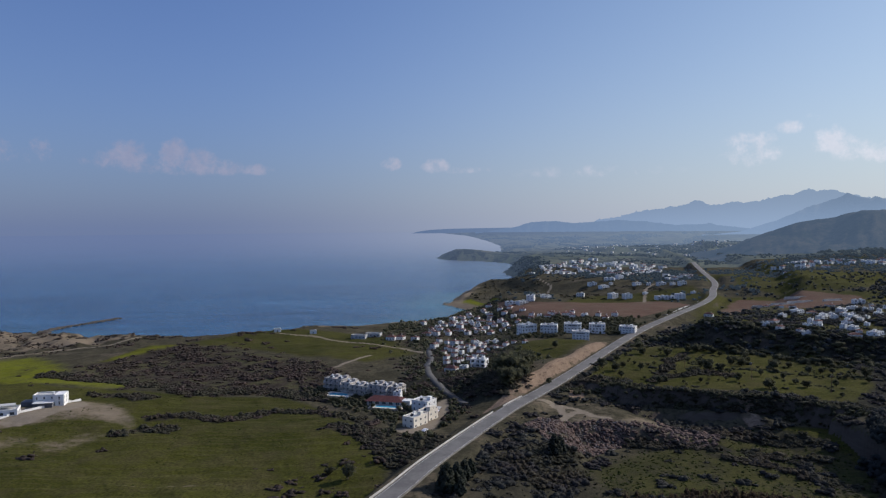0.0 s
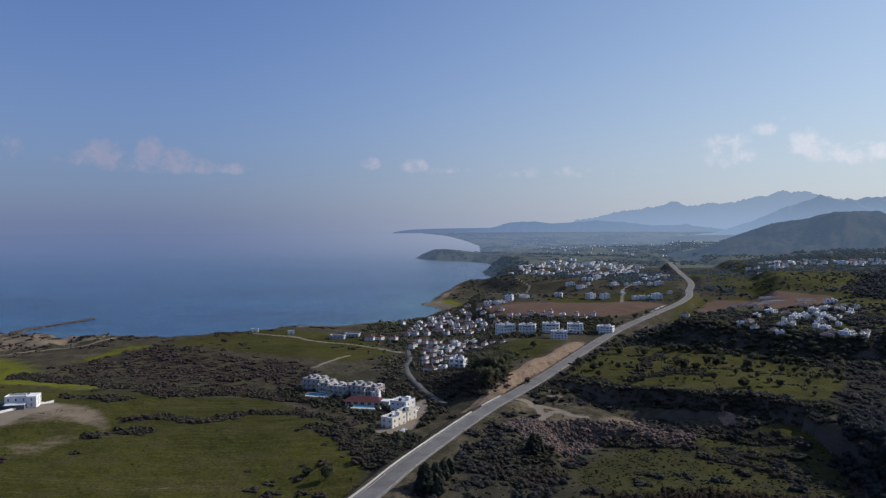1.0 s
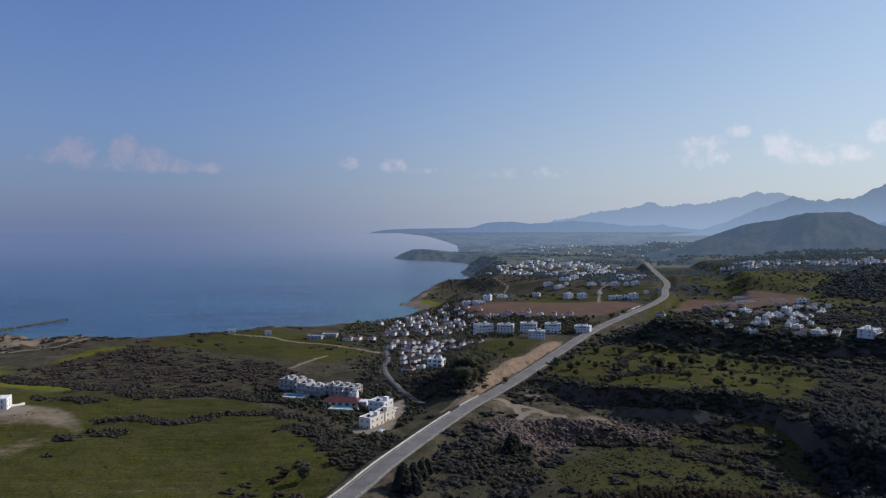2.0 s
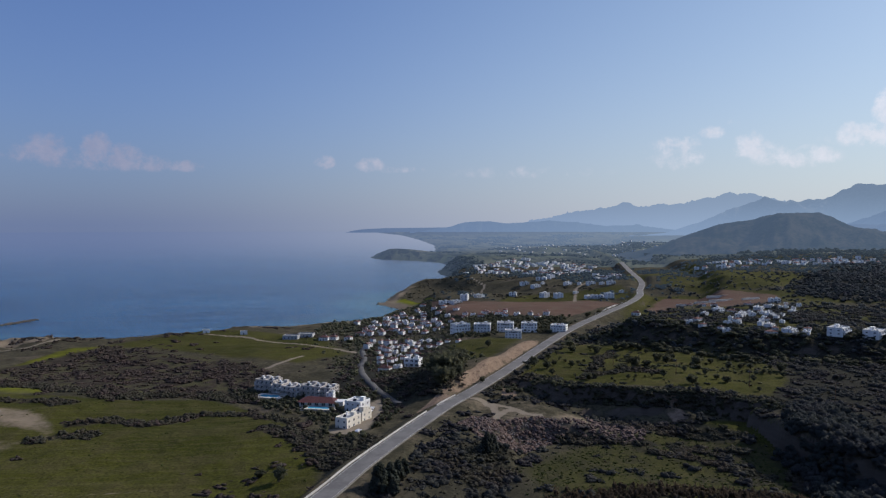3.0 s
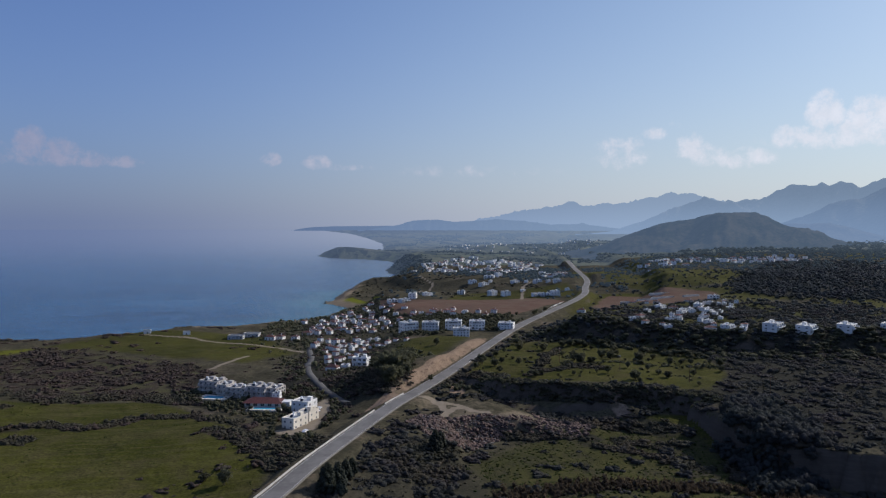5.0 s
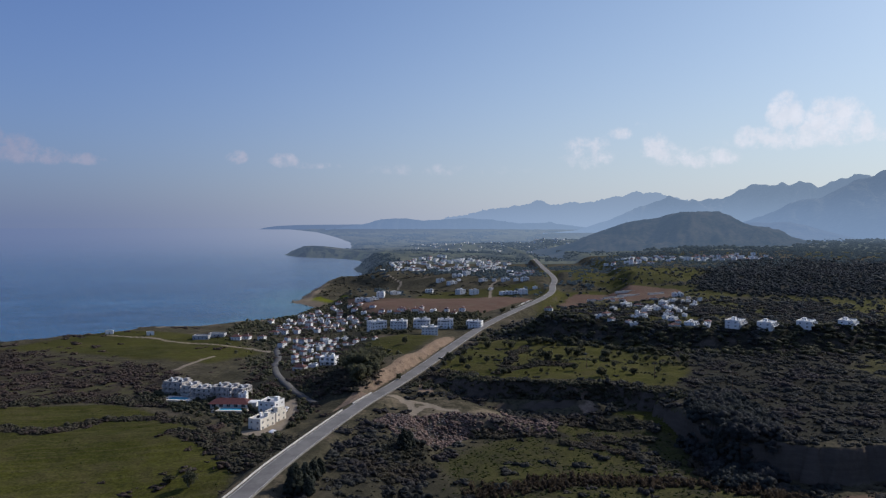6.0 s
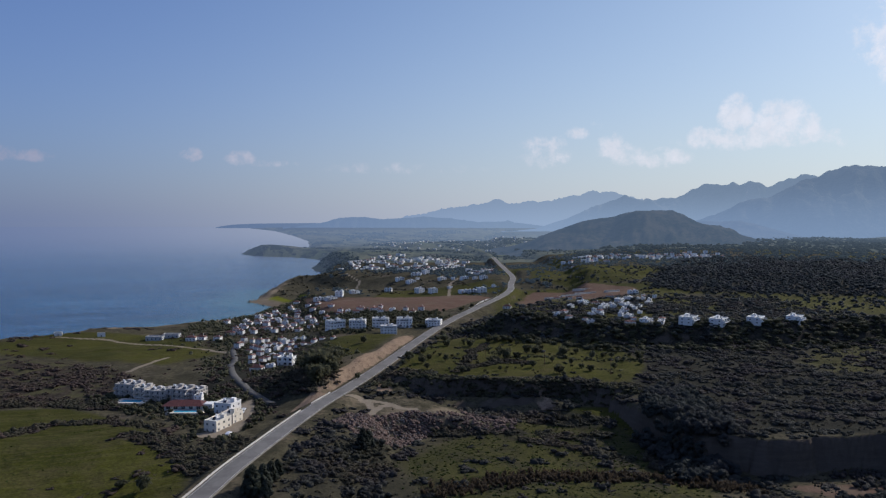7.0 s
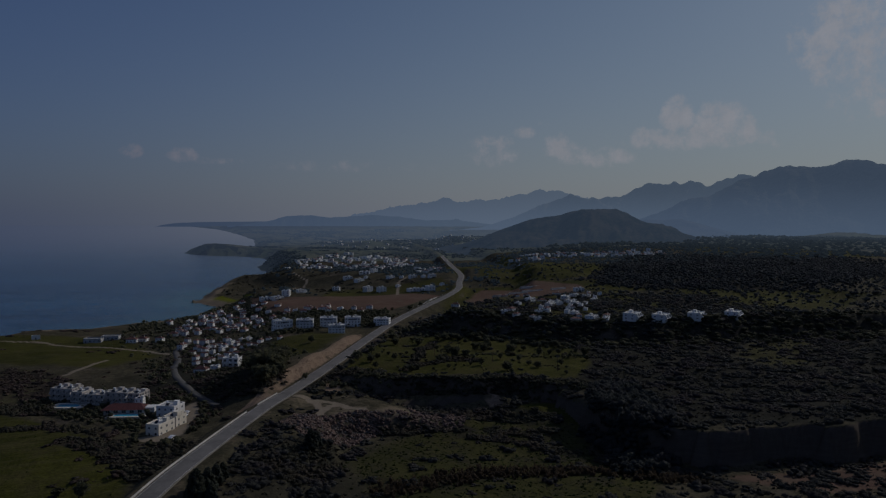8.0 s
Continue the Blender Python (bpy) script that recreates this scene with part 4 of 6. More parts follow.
tagged(new("road", me), "worn grey two-lane coast road with pale shoulders", "road", kind="structure")

lane_path = smooth_line(LANE[1:], 4)
me = ribbon("lane", lane_path, np.maximum.reduce([on_sheet(lane_path[:, 0] + o, lane_path[:, 1]) for o in (-2, 0, 2)]) + 0.12, [(-2.6, -1.2), (-2.2, 0), (2.2, 0), (2.6, -1.2)], [M["lane"]], [0, 0, 0])
tagged(new("lane", me), "narrow grey lane leading down to the village", "road", kind="structure")


def kerb_wall(first, last, out=-5.2, high=0.42):
    """A low concrete wall of cast lengths along the road's seaward side."""
    wall = thing("roadside_wall", "low pale concrete wall along the road's edge", "wall")
    way_ = np.gradient(road_path, axis=0)
    way_ /= np.hypot(way_[:, 0], way_[:, 1])[:, None]
    for i in range(first, last):
        (ax, ay), (bx, by) = road_path[i], road_path[i + 1]
        n0, n1 = (way_[i][1], -way_[i][0]), (way_[i + 1][1], -way_[i + 1][0])
        bm = bmesh.new()
        ring_ = []
        for (px, py), n, z in (((ax, ay), n0, road_z[i]), ((bx, by), n1, road_z[i + 1])):
            ring_.append([bm.verts.new((px + n[0] * o, py + n[1] * o, z + h)) for o, h in ((out, -0.8), (out + 0.04, high), (out + 0.30, high), (out + 0.36, -0.8))])
        for j in range(4):
            bm.faces.new((ring_[0][j], ring_[1][j], ring_[1][(j + 1) % 4], ring_[0][(j + 1) % 4]))
        bm.faces.new(ring_[0][::-1]), bm.faces.new(ring_[1])
        part("wall_length", bm, M["concrete"], wall)


def at_y(v):
    return int(np.argmin(np.abs(road_path[:, 1] - v)))


kerb_wall(at_y(60), at_y(352))
kerb_wall(at_y(364), at_y(385))

# ---------------------------------------------------------------- buildings


def facade(bm, origin, along, width, top, holes, deep=0.22):
    """One outer wall with window and door openings that go into it."""
    ox, oy = origin
    ax, ay = along
    nx, ny = ay, -ax                       # outward
    us = sorted({0.0, width, *[h[0] for h in holes], *[h[1] for h in holes]})
    vs = sorted({-1.2, top, *[h[2] for h in holes], *[h[3] for h in holes]})

    def v(u, z, back=0.0):
        return bm.verts.new((ox + ax * u - nx * back, oy + ay * u - ny * back, z))

    for u0, u1 in zip(us, us[1:]):
        for z0, z1 in zip(vs, vs[1:]):
            hole = next((h for h in holes if h[0] <= u0 and u1 <= h[1] and h[2] <= z0 and z1 <= h[3]), None)
            if hole is None:
                bm.faces.new((v(u0, z0), v(u1, z0), v(u1, z1), v(u0, z1)))
    for u0, u1, z0, z1 in holes:
        for (a, b), (c, d) in (((u0, z0), (u0, z1)), ((u0, z1), (u1, z1)), ((u1, z1), (u1, z0)), ((u1, z0), (u0, z0))):
            bm.faces.new((v(a, b), v(c, d), v(c, d, deep), v(a, b, deep)))


def window_meshes(w, h):
    """A window's frame with its mullion, and the pane behind it."""
    bm = bmesh.new()
    f = 0.09
    us, vs = [-w / 2, -w / 2 + f, -f / 2, f / 2, w / 2 - f, w / 2], [0, f, h - f, h]
    front = [[bm.verts.new((u, -0.05, v)) for v in vs] for u in us]
    for i in range(5):
        for j in range(3):
            c = [front[i][j], front[i + 1][j], front[i + 1][j + 1], front[i][j + 1]]
            if j == 1 and i in (1, 3):
                inner = [bm.verts.new((p.co.x, 0.0, p.co.z)) for p in c]
                for k in range(4):
                    bm.faces.new((c[k], c[(k + 1) % 4], inner[(k + 1) % 4], inner[k]))
            else:
                bm.faces.new(c)
    frame_ = bpy.data.meshes.new("window")
    bm.to_mesh(frame_)
    bm.free()
    frame_.materials.append(M["frame"])
    bm = box_bm(-w / 2, w / 2, 0.004, 0.03, 0.0, h)
    pane = bpy.data.meshes.new("pane")
    bm.to_mesh(pane)
    bm.free()
    pane.materials.append(M["glass"])
    return frame_, pane


WINDOWS = {}


def openings(width, storeys, pitch, wide, door=None, tall=1.3):
    holes, n = [], max(1, int((width - 0.8) / pitch))
    gap = width / n
    for s in range(storeys):
        for i in range(n):
            c = gap * (i + 0.5)
            if door == i and s == 0:
                holes.append((round(c - 0.55, 2), round(c + 0.55, 2), 0.05, 2.15))
            else:
                holes.append((round(c - wide / 2, 2), round(c + wide / 2, 2), round(s * 3.0 + 0.95, 2), round(s * 3.0 + 0.95 + tall, 2)))
    return holes


def set_windows(parent, origin, along, holes):
    ox, oy = origin
    ax, ay = along
    nx, ny = ay, -ax
    for u0, u1, z0, z1 in holes:
        key = (round(u1 - u0, 2), round(z1 - z0, 2))
        if key not in WINDOWS:
            WINDOWS[key] = window_meshes(*key)
        c = (u0 + u1) / 2
        door = key[1] > 2.0 and key[0] < 1.3
        ob = part("door" if door else "window", WINDOWS[key][0], None, parent)
        part("pane", WINDOWS[key][1], None, ob)
        ob.matrix_basis = Matrix.Translation((ox + ax * c - nx * 0.15, oy + ay * c - ny * 0.15, z0)) @ Matrix.Rotation(math.atan2(ay, ax), 4, "Z")


def house(label, w, d, storeys, roof="flat", wall="white", pitch=3.2, wide=1.3, group="", category="house", name="house", balcony=False, clutter=True, tall=1.3, rear=True, loggia=None):
    """A rendered house, its front to -y: walls with openings, windows, a roof, and what stands on it."""
    root = thing(name, label, category, group)
    top = storeys * 3.0 + 0.15
    sides = [((-w / 2, -d / 2), (1, 0), w, 0), ((w / 2, -d / 2), (0, 1), d, None), ((w / 2, d / 2), (-1, 0), w, None), ((-w / 2, d / 2), (0, -1), d, None)]
    bm = bmesh.new()
    plan = []
    for k, (o, a, length, door) in enumerate(sides):
        holes = openings(length, storeys, pitch, wide if k != 0 or not balcony else min(2.4, pitch - 0.8), door, tall if k != 0 or not balcony else 1.95)
        if k == 2 and not rear:
            holes = []
        # the loggia's shaded depth is a dark glass pane set behind the arches
        if k == 0 and loggia:
            holes = [h for h in holes if h[2] < loggia[2] - 0.4 or h[1] < loggia[0] - 0.3 or h[0] > loggia[1] + 0.3] + [loggia]
        facade(bm, o, a, length, top, holes)
        plan.append((o, a, holes))
    part("wall", bm, M[wall], root)
    for o, a, holes in plan:
        set_windows(root, o, a, holes)
    if loggia:
        u0, u1, z0, z1 = loggia
        n = max(3, round((u1 - u0) / 2.0))
        for i in range(n + 1):
            u = -w / 2 + u0 + (u1 - u0) * i / n
            bm = bmesh.new()
            edge = [(-0.16, z0 + 0.75), (0.16, z0 + 0.75), (0.16, z1 - 0.7), (0.85, z1 - 0.05), (0.85, z1 + 0.05), (-0.85, z1 + 0.05), (-0.85, z1 - 0.05), (-0.16, z1 - 0.7)]
            front, rear_ring = [[bm.verts.new((max(-w / 2 + u0 - 0.1, min(-w / 2 + u1 + 0.1, u + a)), y, b)) for a, b in edge] for y in (-d / 2 - 0.12, -d / 2 + 0.1)]
            bm.faces.new(front), bm.faces.new(rear_ring[::-1])
            for j in range(len(edge)):
                bm.faces.new((front[j], rear_ring[j], rear_ring[(j + 1) % len(edge)], front[(j + 1) % len(edge)]))
            part("arch", bm, M[wall], root)
        part("balustrade", box_bm(-w / 2 + u0, -w / 2 + u1, -d / 2 - 0.16, -d / 2 + 0.02, z0 - 0.1, z0 + 0.72), M[wall], root)
    if roof == "flat":
        part("roof", box_bm(-w / 2 + 0.2, w / 2 - 0.2, -d / 2 + 0.2, d / 2 - 0.2, top - 0.3, top), M["slab"], root, "pale grey screed roof")
        bm = bmesh.new()
        h = top + 0.75
        add_box(bm, -w / 2 - 0.03, w / 2 + 0.03, -d / 2 - 0.03, -d / 2 + 0.2, top - 0.12, h), add_box(bm, -w / 2 - 0.03, w / 2 + 0.03, d / 2 - 0.2, d / 2 + 0.03, top - 0.12, h)
        add_box(bm, -w / 2 - 0.03, -w / 2 + 0.2, -d / 2 + 0.2, d / 2 - 0.2, top - 0.12, h), add_box(bm, w / 2 - 0.2, w / 2 + 0.03, -d / 2 + 0.2, d / 2 - 0.2, top - 0.12, h)
        part("parapet", bm, M[wall], root)
        if clutter:
            part("stair_head", box_bm(w * 0.12, w * 0.12 + 2.6, d * 0.05, d * 0.05 + 2.4, top - 0.05, top + 2.3), M[wall], root)
            bm = bmesh.new()
            bmesh.ops.create_cone(bm, cap_ends=True, segments=12, radius1=0.6, radius2=0.6, depth=1.3, matrix=Matrix.Translation((-w * 0.25, d * 0.1, top + 1.35)))
            add_box(bm, -w * 0.25 - 0.6, -w * 0.25 + 0.6, d * 0.1 - 0.6, d * 0.1 + 0.6, top - 0.05, top + 0.7)
            part("water_tank", bm, M["tank"], root, "white rooftop water tank on a stand")
            bm = bmesh.new()
            add_box(bm, -1.0, 1.0, -0.9, 0.9, -0.05, 0.05)
            bmesh.ops.transform(bm, matrix=Matrix.Translation((-w * 0.05, -d * 0.2, top + 0.75)) @ Matrix.Rotation(radians(42), 4, "X"), verts=bm.verts)
            part("solar_panel", bm, M["glass"], root, "dark sloping solar water panel")
    else:
        bm = bmesh.new()
        o, rise = 0.28, min(w, d) * 0.25
        eave = [(-w / 2 - o, -d / 2 - o), (w / 2 + o, -d / 2 - o), (w / 2 + o, d / 2 + o), (-w / 2 - o, d / 2 + o)]
        low = [bm.verts.new((x, y, top - 0.12)) for x, y in eave]
        mid = [bm.verts.new((x, y, top + 0.06)) for x, y in eave]
        if w >= d:
            cut = d / 2 if roof == "hip" else -o
            ridge = [bm.verts.new((-w / 2 + cut, 0, top + rise)), bm.verts.new((w / 2 - cut, 0, top + rise))]
            slopes = ((mid[0], mid[1], ridge[1], ridge[0]), (mid[1], mid[2], ridge[1]), (mid[2], mid[3], ridge[0], ridge[1]), (mid[3], mid[0], ridge[0]))
        else:
            cut = w / 2 if roof == "hip" else -o
            ridge = [bm.verts.new((0, -d / 2 + cut, top + rise)), bm.verts.new((0, d / 2 - cut, top + rise))]
            slopes = ((mid[0], mid[1], ridge[0]), (mid[1], mid[2], ridge[1], ridge[0]), (mid[2], mid[3], ridge[1]), (mid[3], mid[0], ridge[0], ridge[1]))
        for f in slopes:
            bm.faces.new(f)
        bm.faces.new(low[::-1])
        for i in range(4):
            bm.faces.new((low[i], low[(i + 1) % 4], mid[(i + 1) % 4], mid[i]))
        part("roof", bm, M["tiles"], root, "red clay tile roof")
        bm = box_bm(w * 0.22, w * 0.22 + 0.6, -0.9, -0.3, top, top + rise + 0.7)
        add_box(bm, w * 0.22 - 0.08, w * 0.22 + 0.68, -0.98, -0.22, top + rise + 0.7, top + rise + 0.85)
        part("chimney", bm, M[wall], root)
    if balcony:
        for s in range(1, storeys):
            bm = box_bm(-w / 2 + 0.2, w / 2 - 0.2, -d / 2 - 1.5, -d / 2 - 0.02, s * 3.0 - 0.1, s * 3.0 + 0.08)
            add_box(bm, -w / 2 + 0.2, w / 2 - 0.2, -d / 2 - 1.5, -d / 2 - 1.38, s * 3.0 + 0.08, s * 3.0 + 0.72)
            n = max(2, int(w / 5.5))
            for i in range(n + 1):
                x = -w / 2 + 0.2 + (w - 0.62) * i / n
                add_box(bm, x, x + 0.22, -d / 2 - 1.36, -d / 2 - 0.02, s * 3.0 + 0.08, s * 3.0 + 1.9)
            part("balcony", bm, M[wall], root)
    return root


PROTO, USED = {}, {}


def put(kind, x, y, turn, z=None, group="", size=(1, 1, 1), sink=0.0):
    """Stands one of the house types on the ground."""
    if z is None:
        z = min(height(x + a, y + b) for a, b in ((-4, -4), (4, -4), (4, 4), (-4, 4), (0, 0)))
        z = max(z, height(x, y) - 1.0) - sink
    m = pose(x, y, z, 0, 0, turn) @ Matrix.Diagonal((*size, 1))
    ob = PROTO[kind]
    if kind in USED:
        ob = copy_thing(ob, m)
    else:
        USED[kind] = True
        ob.matrix_basis = m
    SITES.append((x, y, 5.5))
    return tagged(ob, group=group) if group else ob


SITES = []
PROTO["cottage_a"] = house("small white house with a red hipped tile roof", 8.5, 7, 2, "hip", group="village houses", rear=False)
PROTO["cottage_b"] = house("white two-storey house with a red gabled roof", 7, 9, 2, "gable", group="village houses", rear=False)
PROTO["cottage_c"] = house("low white house with a wide red tile roof", 11, 8, 1, "hip", group="village houses", rear=False)
PROTO["cube_a"] = house("white flat-roofed house with a water tank", 9, 8, 2, "flat", group="flat-roofed houses", rear=False)
PROTO["cube_b"] = house("white flat-roofed two-storey villa", 13, 9, 2, "flat", group="flat-roofed houses", balcony=True, rear=False)
PROTO["cube_c"] = house("tall white three-storey house", 9, 8, 3, "flat", group="flat-roofed houses", rear=False)
PROTO["block"] = house("white three-storey apartment block with an arcaded loggia", 18, 10, 3, "flat", pitch=2.9, wide=1.5, group="apartment row", category="apartment block", name="apartment_block", rear=False, tall=1.5, loggia=(4.2, 13.8, 6.4, 8.7))
PROTO["row"] = house("warm grey terraced holiday flat with roof tanks", 6.5, 10, 3, "flat", "stucco", pitch=2.05, wide=1.62, tall=2.1, group="stepped terrace", balcony=True, name="terrace_house", rear=False)
PROTO["shed"] = house("long low grey-white flat-roofed building", 14, 8, 1, "flat", "grey", group="low sheds", clutter=False)
PROTO["far_a"] = house("distant white house among trees", 12, 10, 2, "flat", pitch=6, wide=2.2, group="distant houses", clutter=False, tall=1.6, rear=False)
PROTO["far_b"] = house("distant white house with a red roof", 12, 9, 2, "hip", pitch=6, wide=2.2, group="distant houses", tall=1.6, rear=False)

# the village of small houses beside the lane
VILLAGE = [(-8, 594), (9, 620), (6, 575), (29, 600), (37, 570), (21, 607), (29, 561), (8, 547), (14, 560), (24, 539), (42, 573), (50, 569), (64, 560), (39, 616), (-4, 637), (46, 562), (3, 627), (15, 630),
           (17, 537), (2, 534), (9, 507), (2, 503), (12, 517), (21, 567), (35, 613), (57, 574), (27, 630), (0, 560), (44, 603), (30, 533), (16, 596), (24, 586), (33, 585), (12, 586), (3, 590), (19, 522), (9, 566)]
for i, (x, y) in enumerate(VILLAGE):
    k = 0.60 + 0.12 * random.random()
    put(("cottage_b", "cottage_a", "cottage_b", "cube_a", "cottage_b")[i % 5], x, y, random.choice((48, 56, 42, -34, 52)), size=(k, k, k * random.uniform(0.98, 1.12)))
put("cube_b", 25, 497, -24, size=(0.85, 0.8, 0.9)), put("cube_a", 14, 490, -24, size=(0.95, 0.8, 0.62)), put("cottage_c", 5, 481, -24, size=(0.75, 0.7, 1.0))

# the red-roofed town behind it
TOWN = [(-40, 650), (-26, 642), (-11, 684), (-6, 733), (3, 690), (14, 700), (33, 685), (52, 764), (62, 776), (30, 719), (-16, 668), (9, 745), (23, 815), (32, 880), (52, 934),
        (61, 950), (67, 839), (70, 812), (78, 789), (90, 806), (55, 823), (40, 838), (17, 732), (-3, 800), (93, 761), (105, 714), (115, 742), (127, 700), (141, 709), (156, 714),
        (158, 690), (172, 712), (-22, 772), (65, 744), (44, 795), (25, 765), (-4, 708), (44, 735), (10, 840), (80, 740)]
for i, (x, y) in enumerate(TOWN):
    put(("cottage_c", "cottage_a", "cottage_a", "cube_a", "cottage_b")[i % 5], x, y, random.choice((-20, -12, -26, 66)), size=(1.0, 1.0, random.uniform(0.74, 0.9)))
OLD_TOWN = [(-20, 665), (60, 650), (78, 735), (170, 695), (178, 720), (110, 760), (85, 830), (70, 950), (30, 920), (0, 850), (-30, 770)]
made = list(TOWN)
while len(made) < len(TOWN) + 46:
    x, y = random.uniform(-30, 178), random.uniform(650, 950)
    if inside(np.array([x]), np.array([y]), OLD_TOWN)[0] > 3 and min(math.hypot(x - a, y - b) for a, b in made) > 8.5 and min(math.hypot(x - a, y - b) for a, b, c in SITES) > 8:
        made.append((x, y))
        put(random.choice(("cottage_c", "cottage_a", "cottage_b", "cottage_a", "cube_a")), x, y, random.choice((-20, -12, -26, 66)), size=(0.92, 0.92, random.uniform(0.7, 0.88)))
for x, y in ((-79, 662), (-66, 668)):
    put("shed", x, y, -12)
put("cottage_c", -48, 645, -12)

# the row of apartment blocks
for x, y, turn, w, h in ((72, 614, 22, 0.80, 0.92), (91, 611, -14, 0.98, 0.84), (111, 609, -14, 0.98, 0.92), (132, 609, -14, 0.94, 0.88), (156, 599, -26, 0.92, 0.72), (111, 573, -12, 0.92, 0.78)):
    put("block", x, y, turn, size=(w, 1.0, h))

# villas past the ploughed field
for x, y, k, s in ((88, 937, "cube_b", 1.3), (103, 931, "cube_b", 1.5), (116, 942, "cube_c", 1.3), (143, 966, "cube_a", 1.2), (136, 960, "cube_b", 0.9), (190, 984, "cube_b", 1.1), (227, 950, "cube_c", 1.25), (243, 938, "cube_c", 1.25),
                   (272, 956, "cube_a", 1.2), (275, 896, "cube_b", 1.5), (284, 890, "cube_b", 1.2), (294, 881, "cube_c", 1.2), (257, 1097, "cube_b", 1.7), (275, 1110, "cube_c", 1.2), (226, 1079, "cube_b", 1.3), (238, 1054, "cube_b", 1.4),
                   (282, 1035, "cube_b", 1.2), (297, 1026, "cube_a", 1.2), (309, 1008, "cube_b", 1.2), (318, 984, "cube_a", 1.2), (327, 972, "cube_b", 1.1), (319, 905, "cube_a", 1.1), (252, 1066, "cube_a", 1.0)):
    put(k, x, y, random.choice((-20, 30, 12)), size=(s * 0.85, s * 0.85, 0.72 + 0.2 * random.random()))

# houses above the dark slope on the landward side
UPPER = [(238, 524), (252, 540), (295, 592), (304, 552), (329, 582), (359, 625), (272, 468), (284, 466), (252, 492), (243, 511), (294, 462), (357, 655), (388, 663), (262, 510),
         (280, 530), (318, 560), (312, 600), (342, 610), (275, 575), (300, 470)]
for i, (x, y) in enumerate(UPPER):
    put(("cube_a", "cottage_c", "cube_b", "cube_a", "cottage_a")[i % 5], x, y, random.choice((-10, 35, 48)), size=(0.9, 0.9, 0.68))
for x, y in ((313, 456), (333, 448), (362, 444), (394, 441)):
    put("cube_b", x, y, 38, size=(1.3, 1.35, 0.86))
for x, y in ((288, 668), (301, 662), (314, 661), (327, 664)):
    put("cottage_c", x, y, 5, size=(0.7, 0.6, 0.7))

put("cottage_c", 262, 700, -30, size=(1.0, 1.0, 0.9))

# distant villages: houses too far to count
def far_houses(name, label, n, ring, kinds):
    xs, ys = [p[0] for p in ring], [p[1] for p in ring]
    spots, verts, faces, slots, mats = [], [], [], [], [M["white"], M["tiles"], M["slab"], M["frame"], M["glass"]]
    while len(spots) < n:
        x, y = random.uniform(min(xs), max(xs)), random.uniform(min(ys), max(ys))
        if inside(np.array([x]), np.array([y]), ring)[0] < 0 or any(math.hypot(x - a, y - b) < 11 for a, b in spots) or to_line(np.array([x]), np.array([y]), ROAD)[0][0] < 22:
            continue
        spots.append((x, y))
        SITES.append((x, y, 8.0))
        m = pose(x, y, height(x, y) - 0.6, 0, 0, random.choice((38, 50, -25, 62))) @ Matrix.Diagonal((random.uniform(0.5, 0.95), 0.7, random.uniform(0.5, 0.85), 1))
        for ob in PROTO[random.choice(kinds)].children_recursive:
            base, full = len(verts), m @ (ob.parent.matrix_basis @ ob.matrix_basis if ob.name.startswith("pane") else ob.matrix_basis)
            verts += [tuple(full @ v.co) for v in ob.data.vertices]
            for f in ob.data.polygons:
                faces.append([base + i for i in f.vertices])
                slots.append(mats.index(ob.data.materials[f.material_index]))
    tagged(new(name, mesh_of(name, verts, faces, mats, slots)), label, "village", kind="stuff")


far_houses("far_village", "distant white village on the plain before the bay", 125, [(150, 1400), (190, 1310), (289, 1165), (330, 1180), (420, 1340), (448, 1422), (330, 1650)], ("far_a", "far_b", "far_a"))
far_houses("far_village", "distant white houses along the foot of the hill", 75, [(440, 960), (540, 1000), (660, 1000), (790, 1010), (800, 1130), (650, 1160), (500, 1090)], ("far_a", "far_a", "far_b"))
far_houses("far_village", "few distant white houses beside the road", 14, [(330, 1050), (420, 1080), (420, 1180), (360, 1160)], ("far_a", "far_b"))
far_houses("far_village", "tiny white houses scattered over the hazy plain", 190, [(420, 2300), (560, 1900), (1000, 1900), (1250, 2200), (1700, 2900), (1100, 3300), (500, 3100)], ("far_a",))
for kind in ("far_a", "far_b"):
    for ob in (*PROTO[kind].children_recursive, PROTO[kind]):
        bpy.data.objects.remove(ob)

CREST = [(236, 522), (300, 565), (370, 645), (400, 655), (385, 600), (325, 540), (296, 476), (262, 480)]
taken = list(UPPER)
while len(taken) < len(UPPER) + 26:
    x, y = random.uniform(236, 400), random.uniform(470, 655)
    if inside(np.array([x]), np.array([y]), CREST)[0] > 2 and min(math.hypot(x - a, y - b) for a, b in taken) > 7.5:
        taken.append((x, y))
        put(random.choice(("cube_a", "cube_a", "cottage_a", "cube_b")), x, y, random.choice((-30, 40, 52)), size=(0.7, 0.7, random.uniform(0.45, 0.7)))

# the white villas at the pasture's edge
left_a = house("white cubic villa with a grey carport at the pasture's edge", 12, 8, 2, "flat", pitch=3.0, wide=1.0, name="villa", category="villa", clutter=False, tall=1.7)
left_a.matrix_basis = pose(-222, 394, height(-221, 393) - 0.3, 0, 0, 12) @ Matrix.Diagonal((0.95, 1.0, 0.92, 1))
bm = bmesh.new()
wing = (((6.1, -6.0), (1, 0), 5.0), ((11.1, -6.0), (0, 1), 9.0), ((11.1, 3.0), (-1, 0), 5.0), ((6.1, 3.0), (0, -1), 9.0))
for o, a, length in wing:
    facade(bm, o, a, length, 7.0, openings(length, 2, 2.2, 0.9, None, 2.0))
